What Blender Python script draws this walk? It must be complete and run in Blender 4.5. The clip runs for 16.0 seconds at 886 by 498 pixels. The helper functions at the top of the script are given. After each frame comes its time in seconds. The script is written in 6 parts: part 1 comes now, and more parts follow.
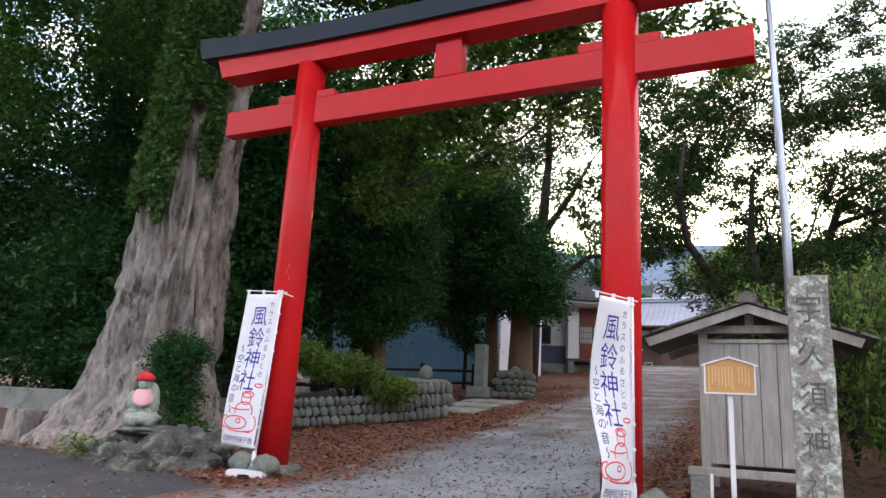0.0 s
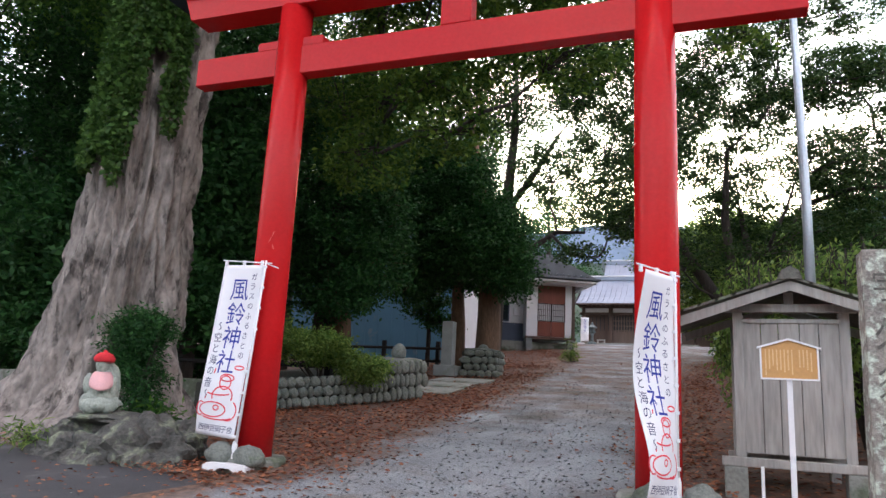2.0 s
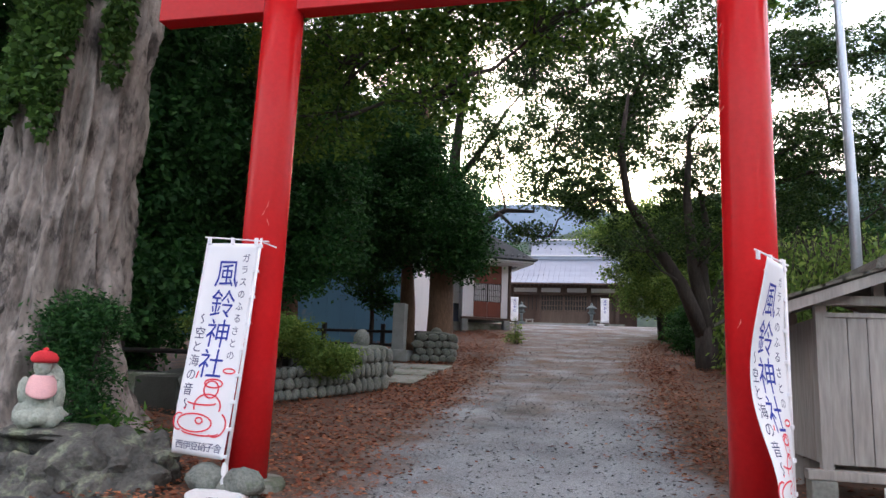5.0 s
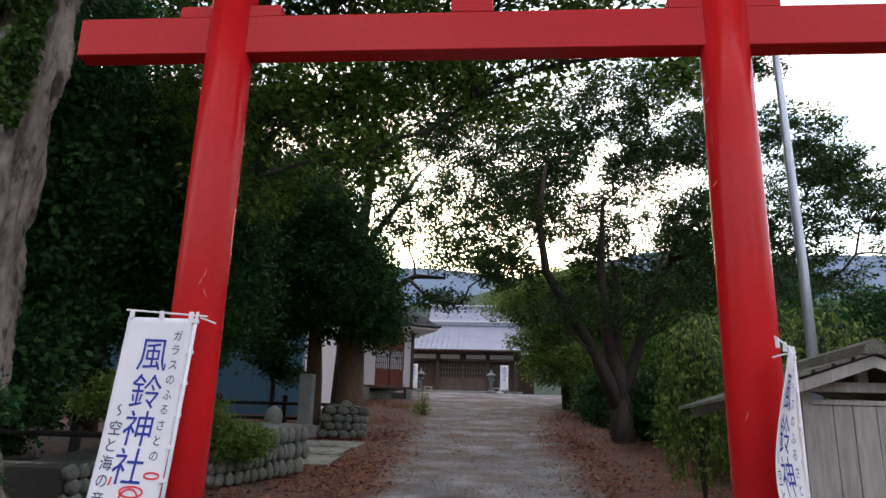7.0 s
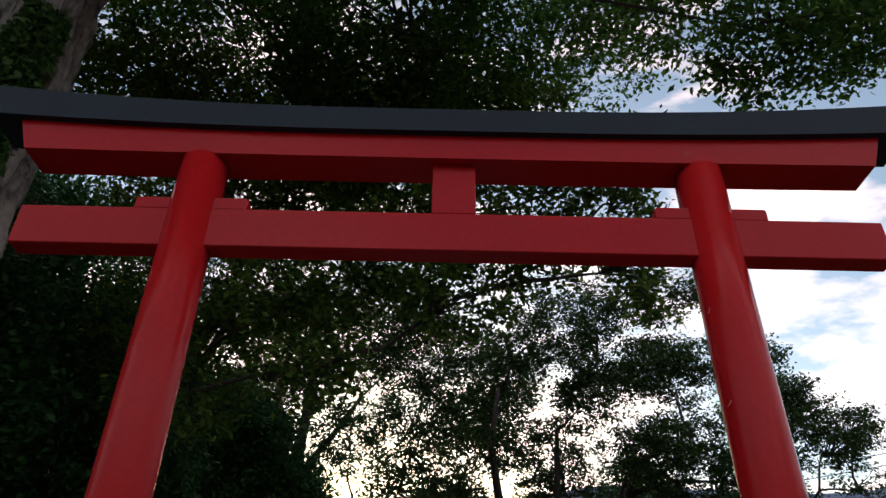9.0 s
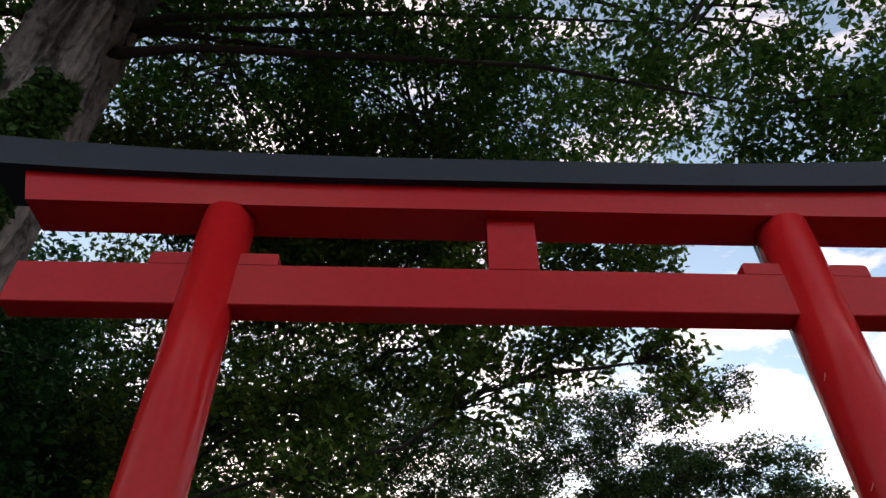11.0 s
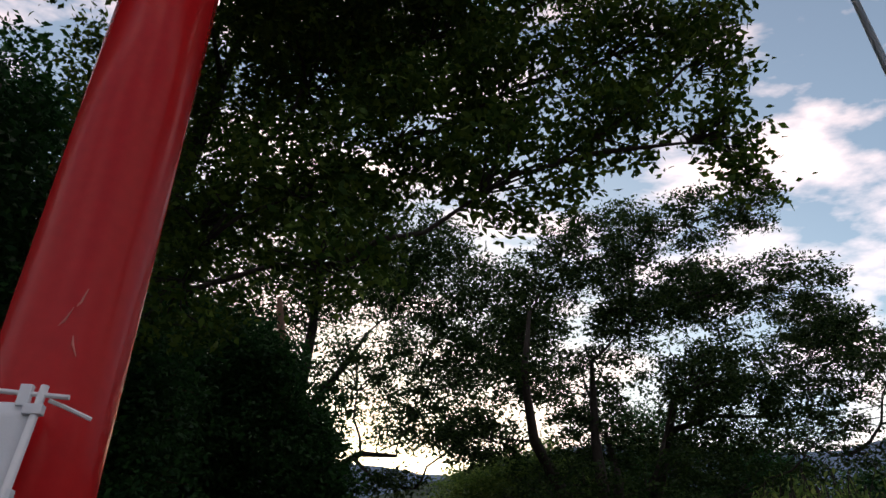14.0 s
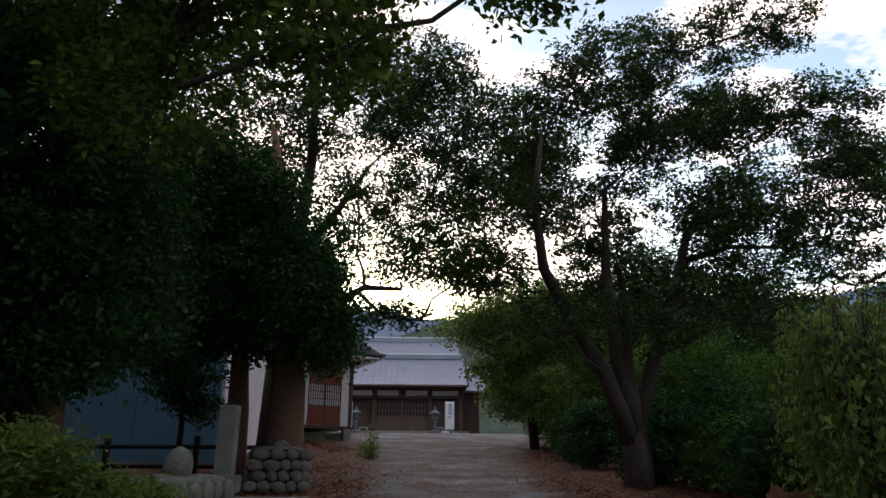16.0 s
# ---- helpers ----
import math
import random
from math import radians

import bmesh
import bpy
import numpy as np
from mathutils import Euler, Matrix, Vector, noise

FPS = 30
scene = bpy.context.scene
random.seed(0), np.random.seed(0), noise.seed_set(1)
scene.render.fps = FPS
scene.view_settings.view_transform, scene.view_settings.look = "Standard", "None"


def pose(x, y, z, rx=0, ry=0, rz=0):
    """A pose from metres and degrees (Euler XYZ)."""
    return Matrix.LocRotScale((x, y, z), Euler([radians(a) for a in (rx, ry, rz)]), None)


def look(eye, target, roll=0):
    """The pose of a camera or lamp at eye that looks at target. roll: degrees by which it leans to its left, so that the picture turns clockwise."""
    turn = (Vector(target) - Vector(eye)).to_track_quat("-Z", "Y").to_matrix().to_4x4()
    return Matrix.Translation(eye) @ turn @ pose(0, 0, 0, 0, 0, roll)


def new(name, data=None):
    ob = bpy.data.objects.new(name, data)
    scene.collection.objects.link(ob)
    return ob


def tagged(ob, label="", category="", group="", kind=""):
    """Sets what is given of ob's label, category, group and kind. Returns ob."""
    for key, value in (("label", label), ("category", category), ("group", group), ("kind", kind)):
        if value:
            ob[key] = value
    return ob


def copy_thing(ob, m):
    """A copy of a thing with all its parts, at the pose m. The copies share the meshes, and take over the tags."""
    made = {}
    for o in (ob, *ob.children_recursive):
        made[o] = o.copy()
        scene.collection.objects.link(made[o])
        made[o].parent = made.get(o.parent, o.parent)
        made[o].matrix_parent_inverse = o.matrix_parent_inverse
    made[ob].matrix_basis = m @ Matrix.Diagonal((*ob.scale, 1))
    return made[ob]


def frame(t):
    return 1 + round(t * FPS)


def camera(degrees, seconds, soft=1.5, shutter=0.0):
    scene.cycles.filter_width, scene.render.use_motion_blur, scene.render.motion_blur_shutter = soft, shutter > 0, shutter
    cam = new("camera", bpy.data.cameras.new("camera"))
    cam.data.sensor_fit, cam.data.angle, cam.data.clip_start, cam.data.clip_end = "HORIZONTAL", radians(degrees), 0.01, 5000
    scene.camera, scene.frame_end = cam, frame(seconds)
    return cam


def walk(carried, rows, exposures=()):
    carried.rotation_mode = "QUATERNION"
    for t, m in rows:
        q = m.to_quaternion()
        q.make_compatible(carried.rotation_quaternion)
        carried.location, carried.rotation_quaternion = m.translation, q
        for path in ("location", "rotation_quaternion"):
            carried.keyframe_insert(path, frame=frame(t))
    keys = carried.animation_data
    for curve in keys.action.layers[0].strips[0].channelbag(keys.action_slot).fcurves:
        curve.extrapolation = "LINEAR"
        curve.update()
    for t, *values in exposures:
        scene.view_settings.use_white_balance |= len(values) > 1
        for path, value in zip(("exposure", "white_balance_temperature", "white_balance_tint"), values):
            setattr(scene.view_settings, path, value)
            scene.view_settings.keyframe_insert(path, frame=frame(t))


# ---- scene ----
cam = camera(64.0, 16.0)
PATH = [
    (0, (0.905, 0.016, 1.378), (0.052, 1.765, 1.836), 3.2),
    (0.5, (0.729, 0.128, 1.405), (-0.098, 1.899, 1.83), 3.3),
    (1, (0.456, 0.222, 1.402), (-0.324, 2.016, 1.817), 3.3),
    (1.5, (0.201, 0.347, 1.402), (-0.539, 2.161, 1.806), 3.1),
    (2, (-0.055, 0.512, 1.446), (-0.766, 2.338, 1.848), 3.0),
    (2.5, (-0.319, 0.637, 1.455), (-1.008, 2.472, 1.856), 3.1),
    (3, (-0.585, 0.731, 1.497), (-1.237, 2.58, 1.894), 3.0),
    (3.2, (-0.68, 0.804, 1.499), (-1.317, 2.659, 1.891), 2.8),
    (5.5, (-1.77, 1.422, 1.689), (-2.186, 3.347, 2.038), 2.2),
    (6, (-1.986, 1.549, 1.724), (-2.339, 3.483, 2.095), 1.8),
    (6.5, (-2.175, 1.676, 1.81), (-2.436, 3.61, 2.247), 1.8),
    (7, (-2.304, 1.838, 1.864), (-2.468, 3.759, 2.398), 1.7),
    (7.5, (-2.381, 1.941, 1.897), (-2.477, 3.811, 2.6), 1.5),
    (8, (-2.558, 2.125, 1.946), (-2.579, 3.916, 2.835), 1.4),
    (8.5, (-2.621, 2.299, 1.959), (-2.612, 4.028, 2.965), 1.2),
    (9, (-2.654, 2.502, 2.018), (-2.648, 4.166, 3.128), 1.1),
    (9.5, (-2.726, 2.657, 2.078), (-2.724, 4.259, 3.275), 1.2),
    (9.7, (-2.793, 2.735, 2.104), (-2.787, 4.307, 3.34), 1.1),
    (12, (-3.219, 3.776, 2.133), (-3.183, 5.232, 3.503), 0.1),
    (12.5, (-3.225, 3.999, 2.097), (-3.194, 5.514, 3.402), 0.4),
    (13, (-3.31, 4.276, 2.081), (-3.271, 5.853, 3.31), 0.4),
    (13.5, (-3.438, 4.573, 2.045), (-3.392, 6.205, 3.201), 0.5),
    (14, (-3.465, 4.874, 2.077), (-3.415, 6.59, 3.104), 0.3),
    (14.5, (-3.536, 5.19, 2.056), (-3.481, 6.97, 2.966), 0.1),
    (15, (-3.578, 5.489, 2.061), (-3.523, 7.316, 2.872), 0.1),
    (15.5, (-3.572, 5.708, 1.988), (-3.517, 7.573, 2.707), 0.1),
    (16, (-3.532, 5.894, 1.979), (-3.478, 7.786, 2.628), 0.2),
]

STOPS = [(0, 2.65), (5.5, 2.6), (6.5, 2.35), (7.0, 2.1), (7.5, 1.5), (8.5, 0.9), (9.5, 0.95), (12.0, 1.5), (13.0, 1.05), (14.0, 0.7), (15.0, 1.1), (16.0, 1.3)]
EXPOSURES = [(t, stops, 6250, 2) for t, stops in STOPS]
walk(cam, [(t, look(eye, target, roll)) for t, eye, target, roll in PATH], EXPOSURES)
SKY, CLOUD, CLOUD_FAR = 0.165, (1.15, 0.94, 0.9, 1.0), (7.4, 4.7, 3.8, 1.0)

# ---- light and sky ----
world = bpy.data.worlds.new("dusk_sky")
scene.world = world
world.use_nodes = True
wn, wl = world.node_tree.nodes, world.node_tree.links
sky = wn.new("ShaderNodeTexSky")
sky.sky_type = "NISHITA"
sky.sun_disc = False
sky.sun_elevation, sky.sun_rotation = radians(7.0), radians(-6.0)
sky.altitude, sky.air_density, sky.dust_density, sky.ozone_density = 50, 1.0, 1.6, 1.8
tc = wn.new("ShaderNodeTexCoord")
mp = wn.new("ShaderNodeMapping")
mp.inputs["Rotation"].default_value = (0.0, radians(35), radians(20))
mp.inputs["Scale"].default_value = (1.2, 3.4, 5.0)
cn = wn.new("ShaderNodeTexNoise")
cn.inputs["Scale"].default_value, cn.inputs["Detail"].default_value, cn.inputs["Roughness"].default_value = 2.1, 6.0, 0.55
cr = wn.new("ShaderNodeValToRGB")
cr.color_ramp.elements[0].position, cr.color_ramp.elements[1].position = 0.47, 0.66
cr.color_ramp.elements[0].color, cr.color_ramp.elements[1].color = (0.05, 0.05, 0.05, 1), (0.9, 0.9, 0.9, 1)
lit = wn.new("ShaderNodeMix")
lit.data_type, lit.blend_type = "RGBA", "MULTIPLY"
lit.inputs[0].default_value = 1.0
lit.inputs[7].default_value = CLOUD
far = wn.new("ShaderNodeMix")
far.data_type, far.blend_type = "RGBA", "ADD"
far.inputs[0].default_value = 1.0
far.inputs[7].default_value = CLOUD_FAR
cm = wn.new("ShaderNodeMix")
cm.data_type = "RGBA"
wl.new(tc.outputs["Generated"], mp.inputs["Vector"])
wl.new(mp.outputs["Vector"], cn.inputs["Vector"])
wl.new(cn.outputs["Fac"], cr.inputs["Fac"])
wl.new(cr.outputs["Color"], cm.inputs[0])
wl.new(sky.outputs["Color"], cm.inputs[6])
wl.new(sky.outputs["Color"], lit.inputs[6])
wl.new(lit.outputs[2], far.inputs[6])
wl.new(far.outputs[2], cm.inputs[7])
wl.new(cm.outputs[2], wn["Background"].inputs["Color"])
wn["Background"].inputs["Strength"].default_value = SKY

sun = new("sun", bpy.data.lights.new("sun", "SUN"))
sun.data.energy, sun.data.angle, sun.data.color = 0.5, radians(12), (1.0, 0.78, 0.6)
sun.matrix_world = look((0, 0, 60), (-4 * 0.07, -60, 55.8))


# ---- materials ----
def material(name, colour, rough=0.8, metal=0.0, vary=0.25, scale=3.0, fine=40.0, bump=0.2, stain=None, stain_at=0.55, stain_scale=1.5, piece=0.0, coat=0.0, stretch=(1, 1, 1)):
    """A surface with a base colour, broad and fine variation, relief and, where it has one, a stain of another colour."""
    m = bpy.data.materials.new(name)
    m.use_nodes = True
    n, l = m.node_tree.nodes, m.node_tree.links
    bs = n["Principled BSDF"]
    co = n.new("ShaderNodeTexCoord")
    ma = n.new("ShaderNodeMapping")
    ma.inputs["Scale"].default_value = stretch
    l.new(co.outputs["Object"], ma.inputs["Vector"])
    big, small = n.new("ShaderNodeTexNoise"), n.new("ShaderNodeTexNoise")
    big.inputs["Scale"].default_value, big.inputs["Detail"].default_value = scale, 5
    small.inputs["Scale"].default_value, small.inputs["Detail"].default_value = fine, 4
    for t in (big, small):
        l.new(ma.outputs["Vector"], t.inputs["Vector"])
    add = n.new("ShaderNodeMath")
    add.operation = "ADD"
    l.new(big.outputs["Fac"], add.inputs[0])
    l.new(small.outputs["Fac"], add.inputs[1])
    rng = n.new("ShaderNodeMapRange")
    rng.inputs["From Min"].default_value, rng.inputs["From Max"].default_value = 0.65, 1.35
    rng.inputs["To Min"].default_value, rng.inputs["To Max"].default_value = 1 - vary, 1 + vary
    l.new(add.outputs[0], rng.inputs["Value"])
    val = rng.outputs["Result"]
    if piece:
        oi = n.new("ShaderNodeObjectInfo")
        geo = n.new("ShaderNodeNewGeometry")
        pa = n.new("ShaderNodeMath")
        pa.operation = "ADD"
        l.new(oi.outputs["Random"], pa.inputs[0])
        l.new(geo.outputs["Random Per Island"], pa.inputs[1])
        pr = n.new("ShaderNodeMapRange")
        pr.inputs["From Max"].default_value = 2.0
        pr.inputs["To Min"].default_value, pr.inputs["To Max"].default_value = 1 - piece, 1 + piece
        l.new(pa.outputs[0], pr.inputs["Value"])
        mu = n.new("ShaderNodeMath")
        mu.operation = "MULTIPLY"
        l.new(val, mu.inputs[0])
        l.new(pr.outputs["Result"], mu.inputs[1])
        val = mu.outputs[0]
    mix = n.new("ShaderNodeMix")
    mix.data_type = "RGBA"
    mix.inputs[6].default_value = (*colour, 1)
    if stain:
        mix.inputs[7].default_value = (*stain, 1)
        st = n.new("ShaderNodeTexNoise")
        st.inputs["Scale"].default_value, st.inputs["Detail"].default_value = stain_scale, 7
        st.inputs["Roughness"].default_value = 0.65
        l.new(ma.outputs["Vector"], st.inputs["Vector"])
        sr = n.new("ShaderNodeMapRange")
        sr.inputs["From Min"].default_value, sr.inputs["From Max"].default_value = stain_at, stain_at + 0.1
        l.new(st.outputs["Fac"], sr.inputs["Value"])
        l.new(sr.outputs["Result"], mix.inputs[0])
    else:
        mix.inputs[0].default_value = 0.0
    hs = n.new("ShaderNodeHueSaturation")
    l.new(mix.outputs[2], hs.inputs["Color"])
    l.new(val, hs.inputs["Value"])
    l.new(hs.outputs["Color"], bs.inputs["Base Color"])
    bs.inputs["Roughness"].default_value, bs.inputs["Metallic"].default_value = rough, metal
    bs.inputs["Coat Weight"].default_value = coat
    if bump:
        bp = n.new("ShaderNodeBump")
        bp.inputs["Strength"].default_value, bp.inputs["Distance"].default_value = bump, 0.03
        l.new(add.outputs[0], bp.inputs["Height"])
        l.new(bp.outputs["Normal"], bs.inputs["Normal"])
    return m


def leaf_material(name, dark, light, through_light=0.35, rough=0.55):
    """Leaves: each one its own tone between dark and light, a little translucent."""
    m = bpy.data.materials.new(name)
    m.use_nodes = True
    n, l = m.node_tree.nodes, m.node_tree.links
    bs, out = n["Principled BSDF"], n["Material Output"]
    geo = n.new("ShaderNodeNewGeometry")
    mix = n.new("ShaderNodeMix")
    mix.data_type = "RGBA"
    mix.inputs[6].default_value, mix.inputs[7].default_value = (*dark, 1), (*light, 1)
    pw = n.new("ShaderNodeMath")
    pw.operation = "POWER"
    pw.inputs[1].default_value = 1.8
    l.new(geo.outputs["Random Per Island"], pw.inputs[0])
    l.new(pw.outputs[0], mix.inputs[0])
    l.new(mix.outputs[2], bs.inputs["Base Color"])
    bs.inputs["Roughness"].default_value, bs.inputs["Specular IOR Level"].default_value = rough, 0.2
    tr = n.new("ShaderNodeBsdfTranslucent")
    l.new(mix.outputs[2], tr.inputs["Color"])
    ms = n.new("ShaderNodeMixShader")
    ms.inputs["Fac"].default_value = through_light
    l.new(bs.outputs["BSDF"], ms.inputs[1])
    l.new(tr.outputs["BSDF"], ms.inputs[2])
    l.new(ms.outputs["Shader"], out.inputs["Surface"])
    return m


RED = material("vermilion_paint", (0.5, 0.012, 0.015), 0.22, vary=0.1, scale=1.2, fine=25, bump=0.03, stain=(0.5, 0.06, 0.05), stain_at=0.68, stain_scale=2.5)
RED.node_tree.nodes["Principled BSDF"].inputs["Specular IOR Level"].default_value = 0.16
SCUFF = material("rubbed_red_paint", (0.66, 0.2, 0.16), 0.6, vary=0.2, bump=0.05)
BLACK_CAP = material("dark_copper_cap", (0.008, 0.019, 0.03), 0.75, 0.0, vary=0.3, scale=2, bump=0.06)
BARK = material("grey_bark", (0.25, 0.222, 0.195), 0.95, vary=0.6, scale=3.0, fine=13, bump=1.0, stain=(0.065, 0.056, 0.048), stain_at=0.52, stain_scale=3.6, stretch=(1, 1, 0.5))
DARK_BARK = material("dark_bark", (0.05, 0.042, 0.035), 0.95, vary=0.4, scale=3, fine=20, bump=0.8, stretch=(1, 1, 0.3))
BROWN_BARK = material("brown_bark", (0.13, 0.08, 0.05), 0.95, vary=0.4, scale=3, fine=20, bump=0.8, stretch=(1, 1, 0.3))
LEAF_DARK = leaf_material("dark_evergreen_leaf", (0.016, 0.06, 0.016), (0.06, 0.16, 0.04), 0.3)
LEAF_MID = leaf_material("green_leaf", (0.03, 0.085, 0.014), (0.12, 0.24, 0.035), 0.5)
LEAF_BROAD = leaf_material("broad_yellowing_leaf", (0.04, 0.095, 0.015), (0.18, 0.27, 0.04), 0.4)
LEAF_FINE = leaf_material("fine_cherry_leaf", (0.022, 0.055, 0.016), (0.085, 0.14, 0.035), 0.4)
LEAF_YELLOW = leaf_material("yellow_green_leaf", (0.09, 0.17, 0.035), (0.28, 0.38, 0.09), 0.5)
LEAF_FALLEN = leaf_material("fallen_leaf", (0.17, 0.06, 0.035), (0.42, 0.18, 0.09), 0.1, 0.8)
LEAF_IVY = leaf_material("ivy_leaf", (0.04, 0.09, 0.02), (0.11, 0.21, 0.045), 0.35)
SOIL = material("leaf_strewn_soil", (0.11, 0.07, 0.05), 0.95, vary=0.4, scale=1.5, fine=18, bump=0.5, stain=(0.17, 0.09, 0.06), stain_at=0.5, stain_scale=2.2)
GRAVEL = material("grey_gravel", (0.24, 0.26, 0.27), 0.95, vary=0.75, scale=0.8, fine=55, bump=1.0, stain=(0.18, 0.165, 0.15), stain_at=0.54, stain_scale=0.5)
def drive_material():
    """Gravel worn through to soil along its sides; the mesh's own "bare" values say how much gravel is left."""
    m = GRAVEL.copy()
    m.name = "gravel_over_soil"
    n, l = m.node_tree.nodes, m.node_tree.links
    bs = n["Principled BSDF"]
    old = bs.inputs["Base Color"].links[0].from_socket
    at = n.new("ShaderNodeAttribute")
    at.attribute_name = "bare"
    ns = n.new("ShaderNodeTexNoise")
    ns.inputs["Scale"].default_value, ns.inputs["Detail"].default_value = 1.3, 8
    co = n.new("ShaderNodeTexCoord")
    l.new(co.outputs["Object"], ns.inputs["Vector"])
    ad = n.new("ShaderNodeMath")
    ad.operation = "ADD"
    l.new(at.outputs["Fac"], ad.inputs[0])
    l.new(ns.outputs["Fac"], ad.inputs[1])
    mr = n.new("ShaderNodeMapRange")
    mr.inputs["From Min"].default_value, mr.inputs["From Max"].default_value = 0.85, 1.2
    l.new(ad.outputs[0], mr.inputs["Value"])
    soil = n.new("ShaderNodeMix")
    soil.data_type = "RGBA"
    soil.inputs[6].default_value, soil.inputs[7].default_value = (0.1, 0.07, 0.05, 1), (0.19, 0.115, 0.08, 1)
    fn = n.new("ShaderNodeTexNoise")
    fn.inputs["Scale"].default_value, fn.inputs["Detail"].default_value = 14, 6
    l.new(co.outputs["Object"], fn.inputs["Vector"])
    fr = n.new("ShaderNodeMapRange")
    fr.inputs["From Min"].default_value, fr.inputs["From Max"].default_value = 0.4, 0.62
    l.new(fn.outputs["Fac"], fr.inputs["Value"])
    l.new(fr.outputs["Result"], soil.inputs[0])
    mx = n.new("ShaderNodeMix")
    mx.data_type = "RGBA"
    l.new(mr.outputs["Result"], mx.inputs[0])
    l.new(soil.outputs[2], mx.inputs[6])
    l.new(old, mx.inputs[7])
    l.new(mx.outputs[2], bs.inputs["Base Color"])
    return m


STONE_CHIP = material("dark_stone_chip", (0.035, 0.038, 0.042), 0.85, vary=0.4, scale=8, bump=0.3)
DRIVE = drive_material()
ASPHALT = material("worn_asphalt", (0.055, 0.057, 0.06), 0.9, vary=0.35, scale=1.5, fine=70, bump=0.35, stain=(0.09, 0.09, 0.09), stain_at=0.58)
STONE = material("mossy_field_stone", (0.14, 0.155, 0.135), 0.9, vary=0.45, scale=5, fine=40, bump=0.5, stain=(0.1, 0.12, 0.08), stain_at=0.52, stain_scale=3, piece=0.25)
GRANITE = material("grey_granite", (0.24, 0.26, 0.25), 0.85, vary=0.25, scale=4, fine=80, bump=0.25, stain=(0.2, 0.22, 0.19), stain_at=0.56)
LICHEN = material("lichen_covered_stone", (0.24, 0.225, 0.195), 0.95, vary=0.5, scale=4, fine=45, bump=0.5, stain=(0.5, 0.56, 0.47), stain_at=0.49, stain_scale=9)
CARVED = material("worn_carving", (0.12, 0.115, 0.1), 0.95, vary=0.4, scale=8, fine=50, bump=0.3, stain=(0.26, 0.28, 0.23), stain_at=0.52, stain_scale=14)
MOSS_ROCK = material("mossy_dark_rock", (0.085, 0.085, 0.075), 0.95, vary=0.5, scale=4, fine=25, bump=1.0, stain=(0.17, 0.19, 0.13), stain_at=0.52, stain_scale=4)
JIZO = material("pale_green_statue_stone", (0.36, 0.4, 0.34), 0.9, vary=0.3, scale=6, fine=40, bump=0.4, stain=(0.2, 0.24, 0.18), stain_at=0.55, stain_scale=6)
MORTAR = material("dark_joint", (0.045, 0.05, 0.04), 0.95, vary=0.3, bump=0.4)
CONCRETE = material("weathered_concrete", (0.24, 0.25, 0.22), 0.9, vary=0.3, scale=2, fine=30, bump=0.3, stain=(0.1, 0.12, 0.08), stain_at=0.5)
GREY_WOOD = material("weathered_grey_boards", (0.33, 0.32, 0.29), 0.85, vary=0.3, scale=3, fine=30, bump=0.3, stain=(0.22, 0.2, 0.17), stain_at=0.55, stretch=(1, 1, 0.12), piece=0.12)
DARK_WOOD = material("dark_brown_wood", (0.075, 0.045, 0.032), 0.7, vary=0.3, scale=3, fine=30, bump=0.2, stretch=(1, 1, 0.15))
RED_WOOD = material("reddish_brown_wood", (0.16, 0.045, 0.026), 0.65, vary=0.3, scale=3, fine=30, bump=0.2, stretch=(1, 1, 0.15))
HALL_WOOD = material("brown_hall_wood", (0.11, 0.075, 0.055), 0.7, vary=0.3, scale=3, fine=30, bump=0.2, stretch=(1, 1, 0.15))
BLACK_WOOD = material("blackened_wood", (0.02, 0.019, 0.018), 0.75, vary=0.3, bump=0.2)
WHITE_WALL = material("white_plaster", (0.74, 0.75, 0.76), 0.85, vary=0.06, scale=1.5, bump=0.05, stain=(0.62, 0.62, 0.6), stain_at=0.62)
BLUE_WALL = material("blue_grey_siding", (0.1, 0.24, 0.36), 0.7, vary=0.12, scale=1.0, bump=0.08, stain=(0.2, 0.28, 0.33), stain_at=0.6)
NAVY = material("dark_blue_wainscot", (0.06, 0.08, 0.12), 0.6, vary=0.15, bump=0.05)
ROOF_METAL = material("blue_grey_metal_roof", (0.27, 0.31, 0.38), 0.5, 0.2, vary=0.12, scale=1.0, bump=0.05, stain=(0.2, 0.23, 0.28), stain_at=0.6)
ROOF_TILE = material("dark_grey_roof_tile", (0.1, 0.11, 0.12), 0.6, vary=0.25, bump=0.15, piece=0.2)
ROOF_WOOD = material("mossy_shed_shingle", (0.12, 0.12, 0.1), 0.9, vary=0.4, scale=4, bump=0.5, stain=(0.17, 0.2, 0.13), stain_at=0.5)
WHITE_PAINT = material("white_paint", (0.8, 0.8, 0.8), 0.4, vary=0.05, bump=0.02)
CLOTH = material("white_banner_cloth", (0.82, 0.83, 0.85), 0.9, vary=0.05, scale=4, fine=300, bump=0.05)
BLUE_INK = material("blue_ink", (0.03, 0.05, 0.33), 0.9, vary=0.1, bump=0)
DARK_INK = material("dark_blue_ink", (0.03, 0.04, 0.12), 0.9, vary=0.1, bump=0)
PINK_INK = material("red_ink", (0.75, 0.06, 0.09), 0.9, vary=0.1, bump=0)
SIGN_WOOD = material("orange_varnished_board", (0.55, 0.3, 0.1), 0.5, vary=0.12, scale=3, bump=0.05)
SIGN_INK = material("cream_lettering", (0.75, 0.55, 0.28), 0.7, vary=0.05, bump=0)
